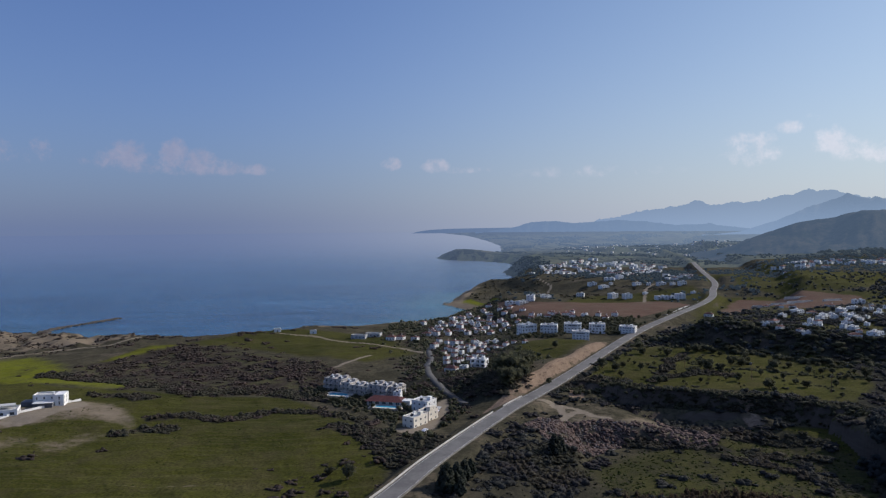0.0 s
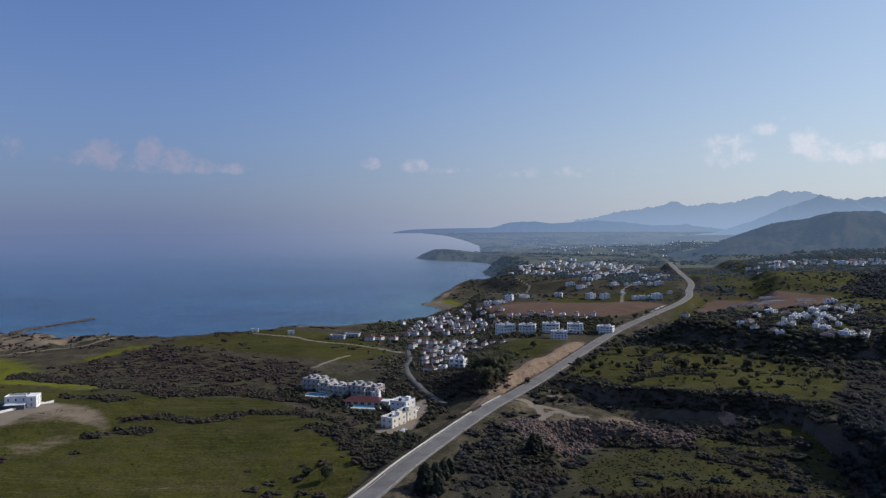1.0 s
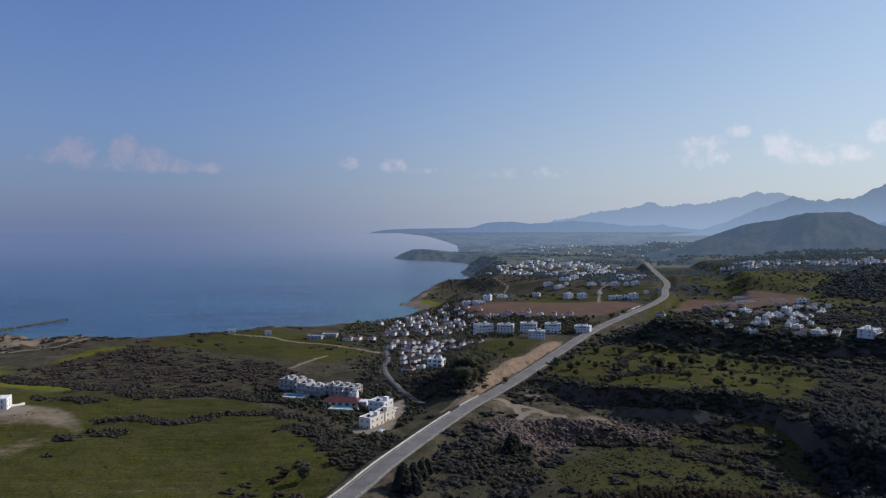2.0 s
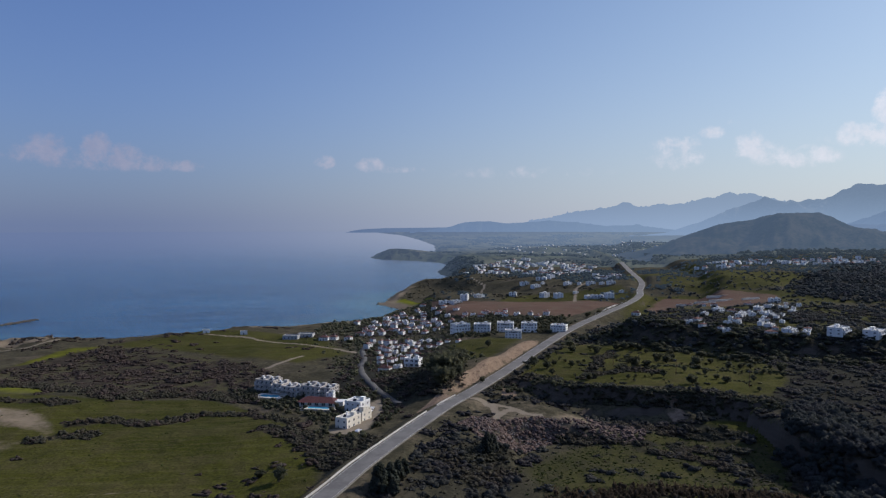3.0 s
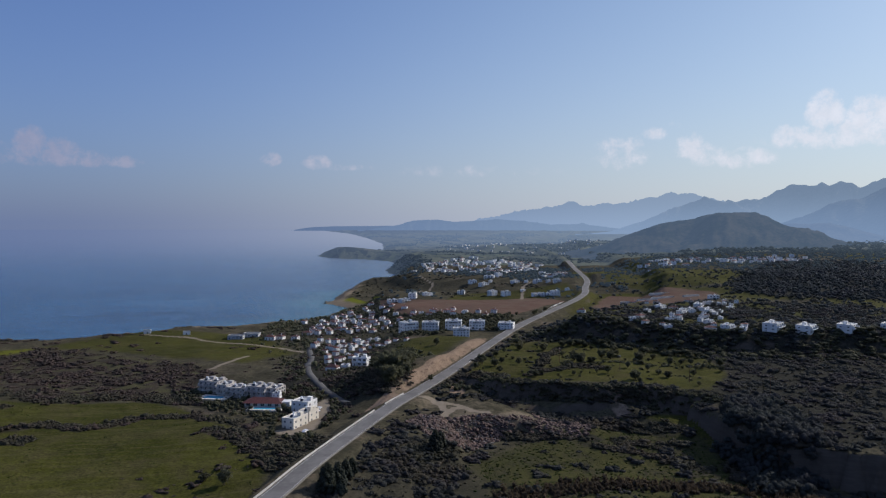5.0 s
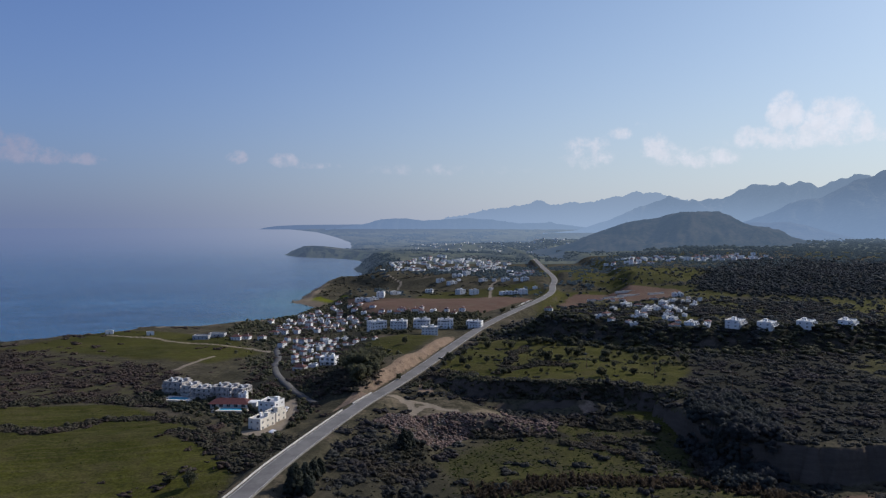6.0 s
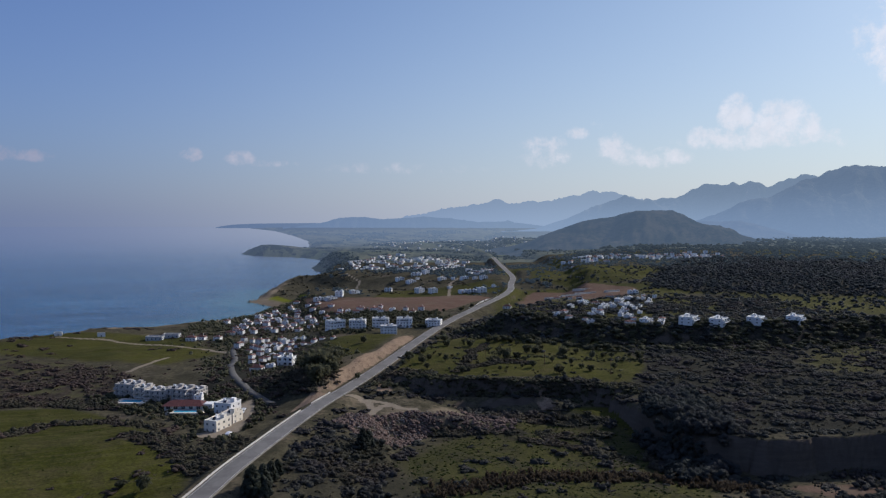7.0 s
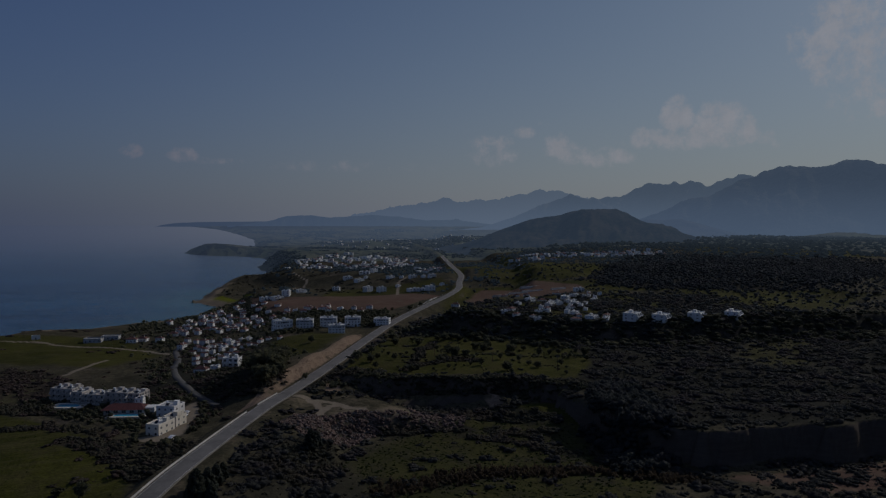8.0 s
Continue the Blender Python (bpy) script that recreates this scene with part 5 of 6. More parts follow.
bm.faces.new([bm.verts.new(q) for q in ((6.1, -6.0, 6.9), (11.1, -6.0, 6.9), (11.1, 3.0, 6.9), (6.1, 3.0, 6.9))])
part("wing", bm, M["white"], left_a)
for o, a, length in wing[:2]:
    set_windows(left_a, o, a, openings(length, 2, 2.2, 0.9, None, 2.0))
part("carport", box_bm(-4.5, 5.9, -9.4, -4.1, -1.2, 2.9), M["slate"], left_a, "dark grey single-storey carport")
part("carport_roof", box_bm(-4.8, 6.05, -9.8, -4.06, 2.904, 3.2), M["white"], left_a)
part("annex", box_bm(-12.5, -6.1, -4.0, 2.5, -1.2, 3.0), M["slate"], left_a, "dark grey low annex")
part("chimney", box_bm(3.4, 4.3, -1.0, 0.0, 6.2, 7.9), M["white"], left_a)
left_b = house("low white villa with large windows and a roof terrace", 15, 10, 1, "flat", pitch=3.8, wide=2.2, name="villa", category="villa", tall=1.6, clutter=False)
left_b.matrix_basis = pose(-233, 372, height(-233, 372) - 0.3, 0, 0, 22)
part("pergola", box_bm(-4.5, 5.5, -0.5, 4.5, 5.1, 5.3), M["slab"], left_b, "pale flat canopy over the roof terrace")
for x, y in ((-4.2, -0.2), (5.2, -0.2), (-4.2, 4.2), (5.2, 4.2)):
    part("canopy_post", box_bm(x - 0.15, x + 0.15, y - 0.15, y + 0.15, 3.0, 5.15), M["white"], left_b)
SITES += [(-219, 391, 14), (-233, 372, 13)]

# the stepped terrace over its pool
for i in range(8):
    t = i / 7
    x, y = -70 + 42 * t, 447 - 29 * t - 3 * math.sin(t * math.pi) + (i % 2) * 1.6
    put("row", x, y, -28, size=(1, 1, (0.86, 0.98, 0.90, 0.78)[i % 4]), sink=0.6)
put("cube_a", -27, 411, -20, size=(0.75, 0.7, 0.95))

# the long house beside the yard, in three steps
front = house("cream two-storey house, its sunlit side to the yard", 8.5, 12, 2, "flat", "cream", pitch=3.0, name="guest_house", category="house", clutter=True)
front.matrix_basis = pose(-14.5, 350, height(-15, 349) - 0.6, 0, 0, -33) @ Matrix.Diagonal((0.8, 1.0, 0.86, 1))
middle = house("cream three-storey house with a stair tower", 8, 9, 2, "flat", "cream", pitch=3.0, name="guest_house", category="house", clutter=True)
middle.matrix_basis = pose(-8.5, 366, height(-9.8, 371) - 0.3, 0, 0, -31) @ Matrix.Diagonal((0.85, 1.0, 0.86, 1))
part("tower", box_bm(1.4, 4.03, -3.4, -0.4, 6.0, 9.2), M["cream"], middle)
rear_ = house("white two-storey house with a roof terrace", 11, 10, 2, "flat", "white", pitch=3.2, name="guest_house", category="house", clutter=True)
rear_.matrix_basis = pose(-11, 386, height(-12, 396) - 0.3, 0, 0, -30) @ Matrix.Diagonal((0.9, 1.0, 0.84, 1))
SITES += [(-15, 349, 10), (-10, 371, 9), (-12, 396, 10)]

# pools
def pool(x, y, turn, w, d, label):
    z = height(x, y)
    root = thing("swimming_pool", label, "pool", m=pose(x, y, z + 0.9, 0, 0, turn))
    bm = bmesh.new()
    for ends in ((-w / 2 - 3, w / 2 + 3, -d / 2 - 2, -d / 2), (-w / 2 - 3, w / 2 + 3, d / 2, d / 2 + 2), (-w / 2 - 3, -w / 2, -d / 2, d / 2), (w / 2, w / 2 + 3, -d / 2, d / 2)):
        add_box(bm, *ends, -3.2, 0.0)
    part("terrace", bm, M["paving"], root, "pale paved pool surround")
    bm = bmesh.new()
    ring_ = [bm.verts.new((w / 2 * math.copysign(abs(math.cos(a)) ** 0.6, math.cos(a)), d / 2 * math.copysign(abs(math.sin(a)) ** 0.6, math.sin(a)), -0.15)) for a in np.linspace(0, 2 * math.pi, 28)[:-1]]
    bm.faces.new(ring_)
    part("water", bm, M["pool"], root, "bright turquoise pool water")
    part("basin", box_bm(-w / 2, w / 2, -d / 2, d / 2, -3.0, -0.4), M["paving"], root)
    SITES.append((x, y, 10))


pool(-64, 428, -20, 12, 6, "turquoise pool in a pale terrace below the white flats")
pool(-32, 392, -14, 13, 4.5, "turquoise pool before the red-roofed restaurant")
bar = thing("restaurant", "long low restaurant with a dark red tile roof, darkened further for shade", "restaurant", m=pose(-33, 400.5, height(-33, 400) - 0.2, 0, 0, -14))
bm = bmesh.new()
for o, a, length in (((-10, -4), (1, 0), 20), ((10, -4), (0, 1), 8), ((10, 4), (-1, 0), 20), ((-10, 4), (0, -1), 8)):
    facade(bm, o, a, length, 3.0, openings(length, 1, 3.2, 2.2, None, 1.6))
part("wall", bm, M["white"], bar)
for o, a, length in (((-10, -4), (1, 0), 20), ((10, -4), (0, 1), 8)):
    set_windows(bar, o, a, openings(length, 1, 3.2, 2.2, None, 1.6))
bm = bmesh.new()
v = [bm.verts.new(p) for p in ((-11, -5.4, 2.8), (11, -5.4, 2.8), (11, 5, 2.9), (-11, 5, 2.9), (-7, 1, 4.9), (7, 1, 4.9))]
for f in ((0, 1, 5, 4), (1, 2, 5), (2, 3, 4, 5), (3, 0, 4), (3, 2, 1, 0)):
    bm.faces.new([v[i] for i in f])
part("roof", bm, M["red_roof"], bar, "dark red tile roof, darkened further for shade")
part("wing", box_bm(10.2, 15, -3, 3, -1, 3.4), M["white"], bar)
SITES.append((-33, 400, 12))

# huts on the shore's brow
for x, y in ((-166, 707), (-128, 694)):
    hut = house("tiny white hut on the grassy brow above the shore", 6.5, 4, 1, "flat", name="hut", category="hut", clutter=False, group="shore huts")
    hut.matrix_basis = pose(x, y, height(x, y) - 0.2, 0, 0, 10) @ Matrix.Diagonal((1, 1, 0.9, 1))

# ---------------------------------------------------------------- plants
rng = np.random.default_rng(7)


def ico(level):
    bm = bmesh.new()
    bmesh.ops.create_icosphere(bm, subdivisions=level, radius=1.0)
    v = np.array([p.co[:] for p in bm.verts])
    f = np.array([[p.index for p in q.verts] for q in bm.faces])
    bm.free()
    return v, f


ICO1, ICO2 = ico(1), ico(2)


def lump(r, centre, size, base=ICO1, rough=0.35):
    v, f = base
    k = 1 + rough * (r.random(len(v)) - 0.5) * 2
    return v * k[:, None] * np.array(size) + np.array(centre), f


def sprays(r, n, centre, size, leaf):
    """Loose leafy triangles round a clump, for a ragged outline."""
    d = r.normal(size=(n, 3))
    d /= np.linalg.norm(d, axis=1)[:, None]
    c = np.array(centre) + d * np.array(size) * r.uniform(0.75, 1.25, (n, 1))
    a, b = r.normal(size=(n, 3)) * leaf, r.normal(size=(n, 3)) * leaf
    v = np.stack([c, c + a, c + b], 1).reshape(-1, 3)
    return v, np.arange(n * 3).reshape(-1, 3)


def joined(bits):
    vs, fs, n = [], [], 0
    for v, f in bits:
        vs.append(v), fs.append(f + n)
        n += len(v)
    return np.concatenate(vs), np.concatenate(fs)


def bush_form(seed, lobes=2, spray=54, leaf=0.30):
    """A low shrub about one metre in radius: dark cores inside loose leaves."""
    r = np.random.default_rng(seed)
    bits = []
    for i in range(lobes):
        a = r.uniform(0, 6.28)
        c = (math.cos(a) * 0.4, math.sin(a) * 0.4, r.uniform(0.2, 0.45))
        s = np.array((r.uniform(0.5, 0.75), r.uniform(0.5, 0.75), r.uniform(0.4, 0.6)))
        bits.append(lump(r, c, s * 0.9, ICO1, 0.5))
        bits.append(sprays(r, spray // lobes, c, s, leaf))
    return joined(bits)


def tree_form(seed, clumps=14, spray=26, flat=0.75, leaf=0.15):
    """A spreading crown of many clumps, about one metre in radius."""
    r = np.random.default_rng(seed)
    bits = []
    for i in range(clumps):
        d = r.normal(size=3)
        d /= np.linalg.norm(d)
        c = d * np.array((0.66, 0.66, 0.66 * flat)) * r.uniform(0.55, 1.05) + np.array((0, 0, 0.05))
        s = r.uniform(0.24, 0.40) * np.array((1.1, 1.1, 0.8)) * (14 / clumps) ** 0.33
        bits.append(lump(r, c, s * 0.85, ICO1, 0.4))
        bits.append(sprays(r, spray, c, s, leaf))
    return joined(bits)


def scatter(name, label, mat, forms, spots, sizes, tall, category="bushes", lift=-0.1):
    """Many plants nobody could count, as one mesh."""
    vs, fs, n = [], [], 0
    zs = on_sheet(spots[:, 0], spots[:, 1])
    turn = rng.uniform(0, 6.28, len(spots))
    pick = rng.integers(0, len(forms), len(spots))
    high = tall * rng.uniform(0.75, 1.3, len(spots))
    for k, (v, f) in enumerate(forms):
        ids = np.flatnonzero(pick == k)
        if not len(ids):
            continue
        c, s = np.cos(turn[ids])[:, None], np.sin(turn[ids])[:, None]
        x = (v[:, 0] * c - v[:, 1] * s) * sizes[ids, None] + spots[ids, 0, None]
        y = (v[:, 0] * s + v[:, 1] * c) * sizes[ids, None] + spots[ids, 1, None]
        z = v[:, 2] * (sizes[ids] * high[ids])[:, None] + (zs[ids] + lift)[:, None]
        vs.append(np.stack([x, y, z], -1).reshape(-1, 3))
        fs.append((f[None] + (np.arange(len(ids)) * len(v))[:, None, None] + n).reshape(-1, 3))
        n += len(ids) * len(v)
    ob = new(name, quick_mesh(name, np.concatenate(vs), np.concatenate(fs), [mat], True))
    return tagged(ob, label, category, kind="stuff")


def free(x, y, gap=0.0):
    """Clear of roads, tracks, houses and water."""
    ok = (to_line(x, y, ROAD)[0] > 8 + gap) & (to_line(x, y, LANE[1:])[0] > 3.5 + gap) & (inside(x, y, COAST) > 12)
    for line in TRACKS:
        ok &= to_line(x, y, line)[0] > 2.5 + gap
    for ring in YARDS + [PLOUGH, SITE, RUBBLE]:
        ok &= inside(x, y, ring) < -gap
    for a, b, q in SITES:
        ok &= np.hypot(x - a, y - b) > q * 0.85 + gap
    return ok


def strew(n, box, chance):
    """Random places in a box (x0, x1, y0, y1), thinned by a chance from 0 to 1."""
    x, y = rng.uniform(box[0], box[1], n), rng.uniform(box[2], box[3], n)
    keep = (rng.random(n) < chance(x, y)) & free(x, y)
    return np.stack([x[keep], y[keep]], 1)


def canopy_form(seed, lobes=5, spray=30, leaf=0.15):
    """Several shrubs grown into one low, uneven canopy about one metre in radius."""
    r = np.random.default_rng(seed)
    bits = []
    for i in range(lobes):
        a, k = i * 2.4 + r.uniform(-0.4, 0.4), 0.85 * math.sqrt((i + 0.3) / lobes)
        s = np.array((r.uniform(0.34, 0.60), r.uniform(0.34, 0.60), r.uniform(0.16, 0.34)))
        c = (math.cos(a) * k, math.sin(a) * k, s[2] * r.uniform(0.3, 0.9))
        bits.append(lump(r, c, s * 0.9, ICO1, 0.5))
        bits.append(sprays(r, spray // lobes, c, s * 1.05, leaf))
    return joined(bits)


BUSH = [bush_form(s, 3, 30, 0.2) for s in range(7)]
CANOPY = [canopy_form(80 + s) for s in range(8)]
SMALL = [bush_form(40 + s, 1, 14, 0.28) for s in range(4)]
DISTANT = [tree_form(110 + s, 2, 0, 0.8, 0.2) for s in range(5)]
TALL = [tree_form(120 + s, 9, 12, 0.9, 0.12) for s in range(4)]
FARTREE = [tree_form(60 + s, 2, 6, 0.8, 0.2) for s in range(5)] + [tree_form(70 + s, 3, 4, 0.8, 0.2) for s in range(3)]


def slope_of(x, y):
    return np.hypot(on_sheet(x + 2, y) - on_sheet(x - 2, y), on_sheet(x, y + 2) - on_sheet(x, y - 2)) / 4


def seaward(x, y):
    c = covers(x, y)
    c["dark"] = np.maximum(c["dark"], c["brush"])
    thick = np.maximum.reduce([c["dark"] * (0.45 + 0.55 * step01(-0.35, 0.1, ripple(x, y, 17, 79, 3))), 0.10 * step01(-0.2, 0.4, ripple(x, y, 30, 77, 3)), 0.45 * step01(60, 10, inside(x, y, COAST)), 0.14 * mask(x, y, [(-70, 300), (-40, 330), (-10, 300), (-30, 235), (-70, 235)], 10)])
    return thick * (1 - 0.9 * np.maximum(c["flower"], mask(x, y, PASTURE, 4) * (c["dark"] < 0.4) * (x < -62))) * (1 - c["sand"] * 0.8)


spots = strew(21000, (-420, 40, 230, 760), seaward)
spots = spots[spots[:, 0] < np.interp(spots[:, 1], [200, 360, 450, 560, 760], [-30, 20, 60, 120, 200])]
scatter("maquis", "dark olive-brown maquis bushes between the pastures", M["scrub"], CANOPY, spots, 0.7 + 3.6 * rng.random(len(spots)) ** 2.4, 0.75)


def thicket(x, y):
    ragged = 2.2 * ripple(x, y, 11, 131, 3)
    return np.maximum.reduce([*[band(x, y, q, w + ragged, 1.5) for q, w in ROWS], *[mask(x, y, q, 4) for q in THICKETS]]) * (0.55 + 0.45 * step01(-0.3, 0.2, ripple(x, y, 14, 133, 2)))


spots = strew(36000, (-290, 270, 240, 520), thicket)
scatter("thickets", "dark close thickets and hedges along the fields", M["hedge"], CANOPY, spots, 1.1 + 2.4 * rng.random(len(spots)) ** 1.8, 1.0)


def pasture_tufts(x, y):
    return 0.8 * mask(x, y, PASTURE, 4) * step01(0.1, 0.45, ripple(x, y, 28, 137, 3)) + 0.9 * np.maximum(band(x, y, [(-151, 274), (-136, 273), (-119, 273)], 1.2, 1), band(x, y, [(-122, 303), (-110, 302)], 2.0, 2))


spots = strew(3600, (-300, -20, 170, 440), pasture_tufts)
scatter("tussocks", "low dull green tussocks in the pasture", M["herb"], SMALL, spots, rng.uniform(0.3, 0.75, len(spots)), 0.55, "grass")


def village_green(x, y):
    return 0.8 * mask(x, y, [(-30, 560), (-20, 420), (14, 395), (40, 420), (66, 480), (60, 640), (180, 690), (170, 730), (80, 960), (20, 980), (-50, 800), (-60, 650)], 15) * \
        (0.35 + 0.65 * step01(-0.2, 0.3, ripple(x, y, 40, 83, 2)))


spots = strew(15000, (-70, 190, 390, 980), village_green)
scatter("garden_trees", "dark garden trees and shrubs round the village houses", M["tree"], FARTREE, spots, 0.8 + 2.0 * rng.random(len(spots)) ** 1.5, 1.0, "trees", 0.5)


def valley_scrub(x, y):
    c = covers(x, y)
    open_ = np.maximum.reduce([mask(x, y, TERRACE, 3) * 0.97, mask(x, y, FLOOR, 8) * 0.86, 0.6 * mask(x, y, GLADES[0], 8), 0.9 * mask(x, y, GLADES[1], 4)])
    rich = 0.55 + 0.45 * step01(-0.3, 0.3, ripple(x, y, 26, 87, 3))
    return np.maximum(rich, 0.95 * mask(x, y, WILD, 4)) * (1 - open_) * (1 - c["sand"]) * (1 - c["bank"]) * step01(-4, 4, x - np.interp(y, [150, 241, 355, 446, 559, 700, 860], [-45, -10, 41, 93, 152, 250, 345]))


def valley_chance(x, y):
    return valley_scrub(x, y) * step01(0.9, 0.5, slope_of(x, y))


spots = strew(10500, (-40, 480, 140, 620), valley_chance)
scatter("valley_scrub", "dense scrub in the valley and on its slopes, leaves darkened for cloud shade", M["shaded_scrub"], CANOPY, spots, 1.4 + 2.9 * rng.random(len(spots)) ** 1.4, 0.9)
spots = strew(14000, (-40, 480, 140, 620), valley_chance)
scatter("valley_undergrowth", "low green undergrowth between the valley's bushes", M["hedge"], SMALL, spots, rng.uniform(0.5, 1.3, len(spots)), 0.85)
edge_line = VALLEY[:6]
spots = strew(5000, (50, 215, 330, 420), lambda x, y: band(x, y, edge_line, 3.5, 3) * 0.9)
scatter("cliff_bushes", "dark bushes hanging over the cliff's edge", M["tree"], BUSH, spots, rng.uniform(0.8, 2.0, len(spots)), 0.95)
spots = strew(5000, (90, 255, 360, 470), lambda x, y: np.maximum(band(x, y, HEDGE_D, 2.4, 2), 0.10 * mask(x, y, TERRACE, 3) * step01(0.15, 0.5, ripple(x, y, 24, 101, 3)), 0.7 * mask(x, y, [(114, 396), (138, 379), (163, 363), (188, 346), (211, 340), (250, 364), (238, 384), (186, 400), (140, 422)], 4) * step01(0.0, 0.35, ripple(x, y, 13, 103, 3))))
scatter("hedges", "dark hedges and low bushes along the terraces", M["tree"], BUSH, spots, rng.uniform(0.7, 1.7, len(spots)), 0.9)
spots = strew(5200, (150, 620, 360, 580), lambda x, y: band(x, y, UPLAND[:8], 22, 8) * 0.95)
scatter("slope_trees", "dense dark trees on the slope below the upper houses", M["tree"], FARTREE, spots, rng.uniform(2.6, 4.6, len(spots)), 0.7, "trees", 0.6)
spots = strew(1900, (58, 190, 560, 740), lambda x, y: 0.85 * mask(x, y, [(62, 640), (70, 616), (120, 612), (168, 602), (182, 690), (80, 735)], 5) + 0.5 * mask(x, y, [(58, 606), (100, 596), (100, 580), (60, 586)], 4) + 0.6 * mask(x, y, [(122, 600), (160, 592), (166, 606), (185, 640), (172, 648)], 4))
scatter("garden_trees", "dark trees behind and between the apartment blocks", M["tree"], FARTREE, spots, rng.uniform(1.2, 2.8, len(spots)), 1.1, "trees", 0.9)
spots = strew(2600, (20, 300, 940, 1500), lambda x, y: 0.75 * step01(-0.15, 0.3, ripple(x, y, 45, 151, 3)) * (1 - mask(x, y, HEADFIELD, 3)) * step01(18, 40, inside(x, y, COAST)))
scatter("headland_scrub", "dark scrub on the headland above the bay", M["hedge"], FARTREE, spots, rng.uniform(1.4, 3.6, len(spots)), 0.6, "bushes", 0.4)
spots = strew(2500, (-90, 10, 320, 460), lambda x, y: 0.6 * mask(x, y, [(-88, 440), (-72, 418), (-48, 382), (-28, 358), (-26, 330), (-8, 322), (8, 365), (8, 425), (-20, 430), (-55, 458)], 4))
scatter("garden_trees", "dark trees and shrubs round the holiday flats", M["tree"], FARTREE, spots, rng.uniform(0.9, 2.4, len(spots)), 1.0, "trees", 0.8)
spots = strew(4200, (-560, -285, 610, 770), lambda x, y: 0.8 * step01(0.0, 0.35, ripple(x, y, 18, 97, 3)))
scatter("dune_shrubs", "dark shrubs in the hollows of the dunes", M["scrub"], SMALL, spots, rng.uniform(0.8, 2.2, len(spots)), 0.6)
spots = strew(6500, (50, 205, 195, 352), lambda x, y: 0.75 * mask(x, y, FLOOR, 10))
scatter("valley_herbs", "low green herbs on the valley floor", M["herb"], SMALL, spots, rng.uniform(0.4, 1.1, len(spots)), 0.5)
reeds = [(70, 256), (95, 262), (120, 262), (150, 255), (175, 243), (190, 232)]
spots = strew(9000, (40, 230, 200, 300), lambda x, y: band(x, y, reeds, 5, 4))
scatter("reeds", "brown dry reeds along the valley bottom", M["reed"], SMALL, spots, rng.uniform(0.8, 1.7, len(spots)), 1.5, "reeds")


def far_plain(x, y):
    g = covers(x, y)["green"]
    return (0.85 - 0.75 * g * step01(620, 430, x)) * step01(0, 20, x - np.interp(y, [480, 559, 700, 860, 1005, 1200, 1600, 2000], [190, 155, 250, 350, 400, 450, 560, 640]))


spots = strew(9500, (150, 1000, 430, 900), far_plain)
scatter("plain_trees", "grey-green trees over the coastal plain, leaves paled for haze", M["olive"], FARTREE, spots, 1.1 + 2.6 * rng.random(len(spots)) ** 1.5, 0.8, "trees", 0.9)
# these trees carry haze as a glow in their leaves
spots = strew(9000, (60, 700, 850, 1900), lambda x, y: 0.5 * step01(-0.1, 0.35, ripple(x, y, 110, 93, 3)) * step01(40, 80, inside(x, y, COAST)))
scatter("far_trees", "tree belts between the far villages, haze painted on as glow", M["haze_leaf"], DISTANT, spots, rng.uniform(2.2, 5.0, len(spots)), 0.85, "trees", 0.9)


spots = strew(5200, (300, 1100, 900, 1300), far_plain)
scatter("far_trees", "hazy trees on the plain below the hill", M["haze_leaf"], DISTANT, spots, rng.uniform(1.6, 4.0, len(spots)), 0.8, "trees", 0.9)


spots = strew(15000, (430, 980, 530, 1050), lambda x, y: mask(x, y, FOREST, 15) * (0.55 + 0.45 * step01(-0.3, 0.3, ripple(x, y, 45, 141, 3))))
scatter("forest", "dense dark wood on the plain below the mountains", M["forest"], DISTANT, spots, 1.8 + 2.6 * rng.random(len(spots)) ** 1.5, 0.85, "trees", 1.0)
# woods added to darken the pale plain, in place of hazy hill slopes
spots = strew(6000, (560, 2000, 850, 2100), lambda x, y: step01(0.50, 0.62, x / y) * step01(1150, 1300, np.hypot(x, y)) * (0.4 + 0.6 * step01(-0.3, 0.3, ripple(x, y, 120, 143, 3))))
scatter("far_forest", "woods added to hide the pale plain at the mountains' foot, haze painted on", M["haze_leaf"], DISTANT, spots, rng.uniform(5.0, 9.0, len(spots)), 0.8, "trees", 1.0)
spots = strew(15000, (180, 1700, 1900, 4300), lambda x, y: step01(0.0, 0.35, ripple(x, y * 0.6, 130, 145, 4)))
scatter("far_forest", "thin hazy tree belts over the far plain", M["haze_leaf"], DISTANT, spots, rng.uniform(4.0, 8.5, len(spots)), 0.9, "trees", 1.0)
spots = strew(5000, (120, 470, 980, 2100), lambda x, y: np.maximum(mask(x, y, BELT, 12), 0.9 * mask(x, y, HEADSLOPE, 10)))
scatter("far_trees", "wood on the slope below the far village, haze painted on as glow", M["haze_leaf"], DISTANT, spots, rng.uniform(3.0, 6.0, len(spots)), 0.85, "trees", 0.9)
MASS = [(204, 330), (226, 334), (216, 284), (202, 258), (190, 246), (166, 250), (178, 284), (184, 305)]
spots = strew(900, (160, 235, 240, 340), lambda x, y: mask(x, y, MASS, 4))
scatter("thicket_trees", "tall dark trees crowding the gully below the cliff", M["forest"], TALL, spots, rng.uniform(2.6, 4.4, len(spots)), 1.1, "trees", 1.6)


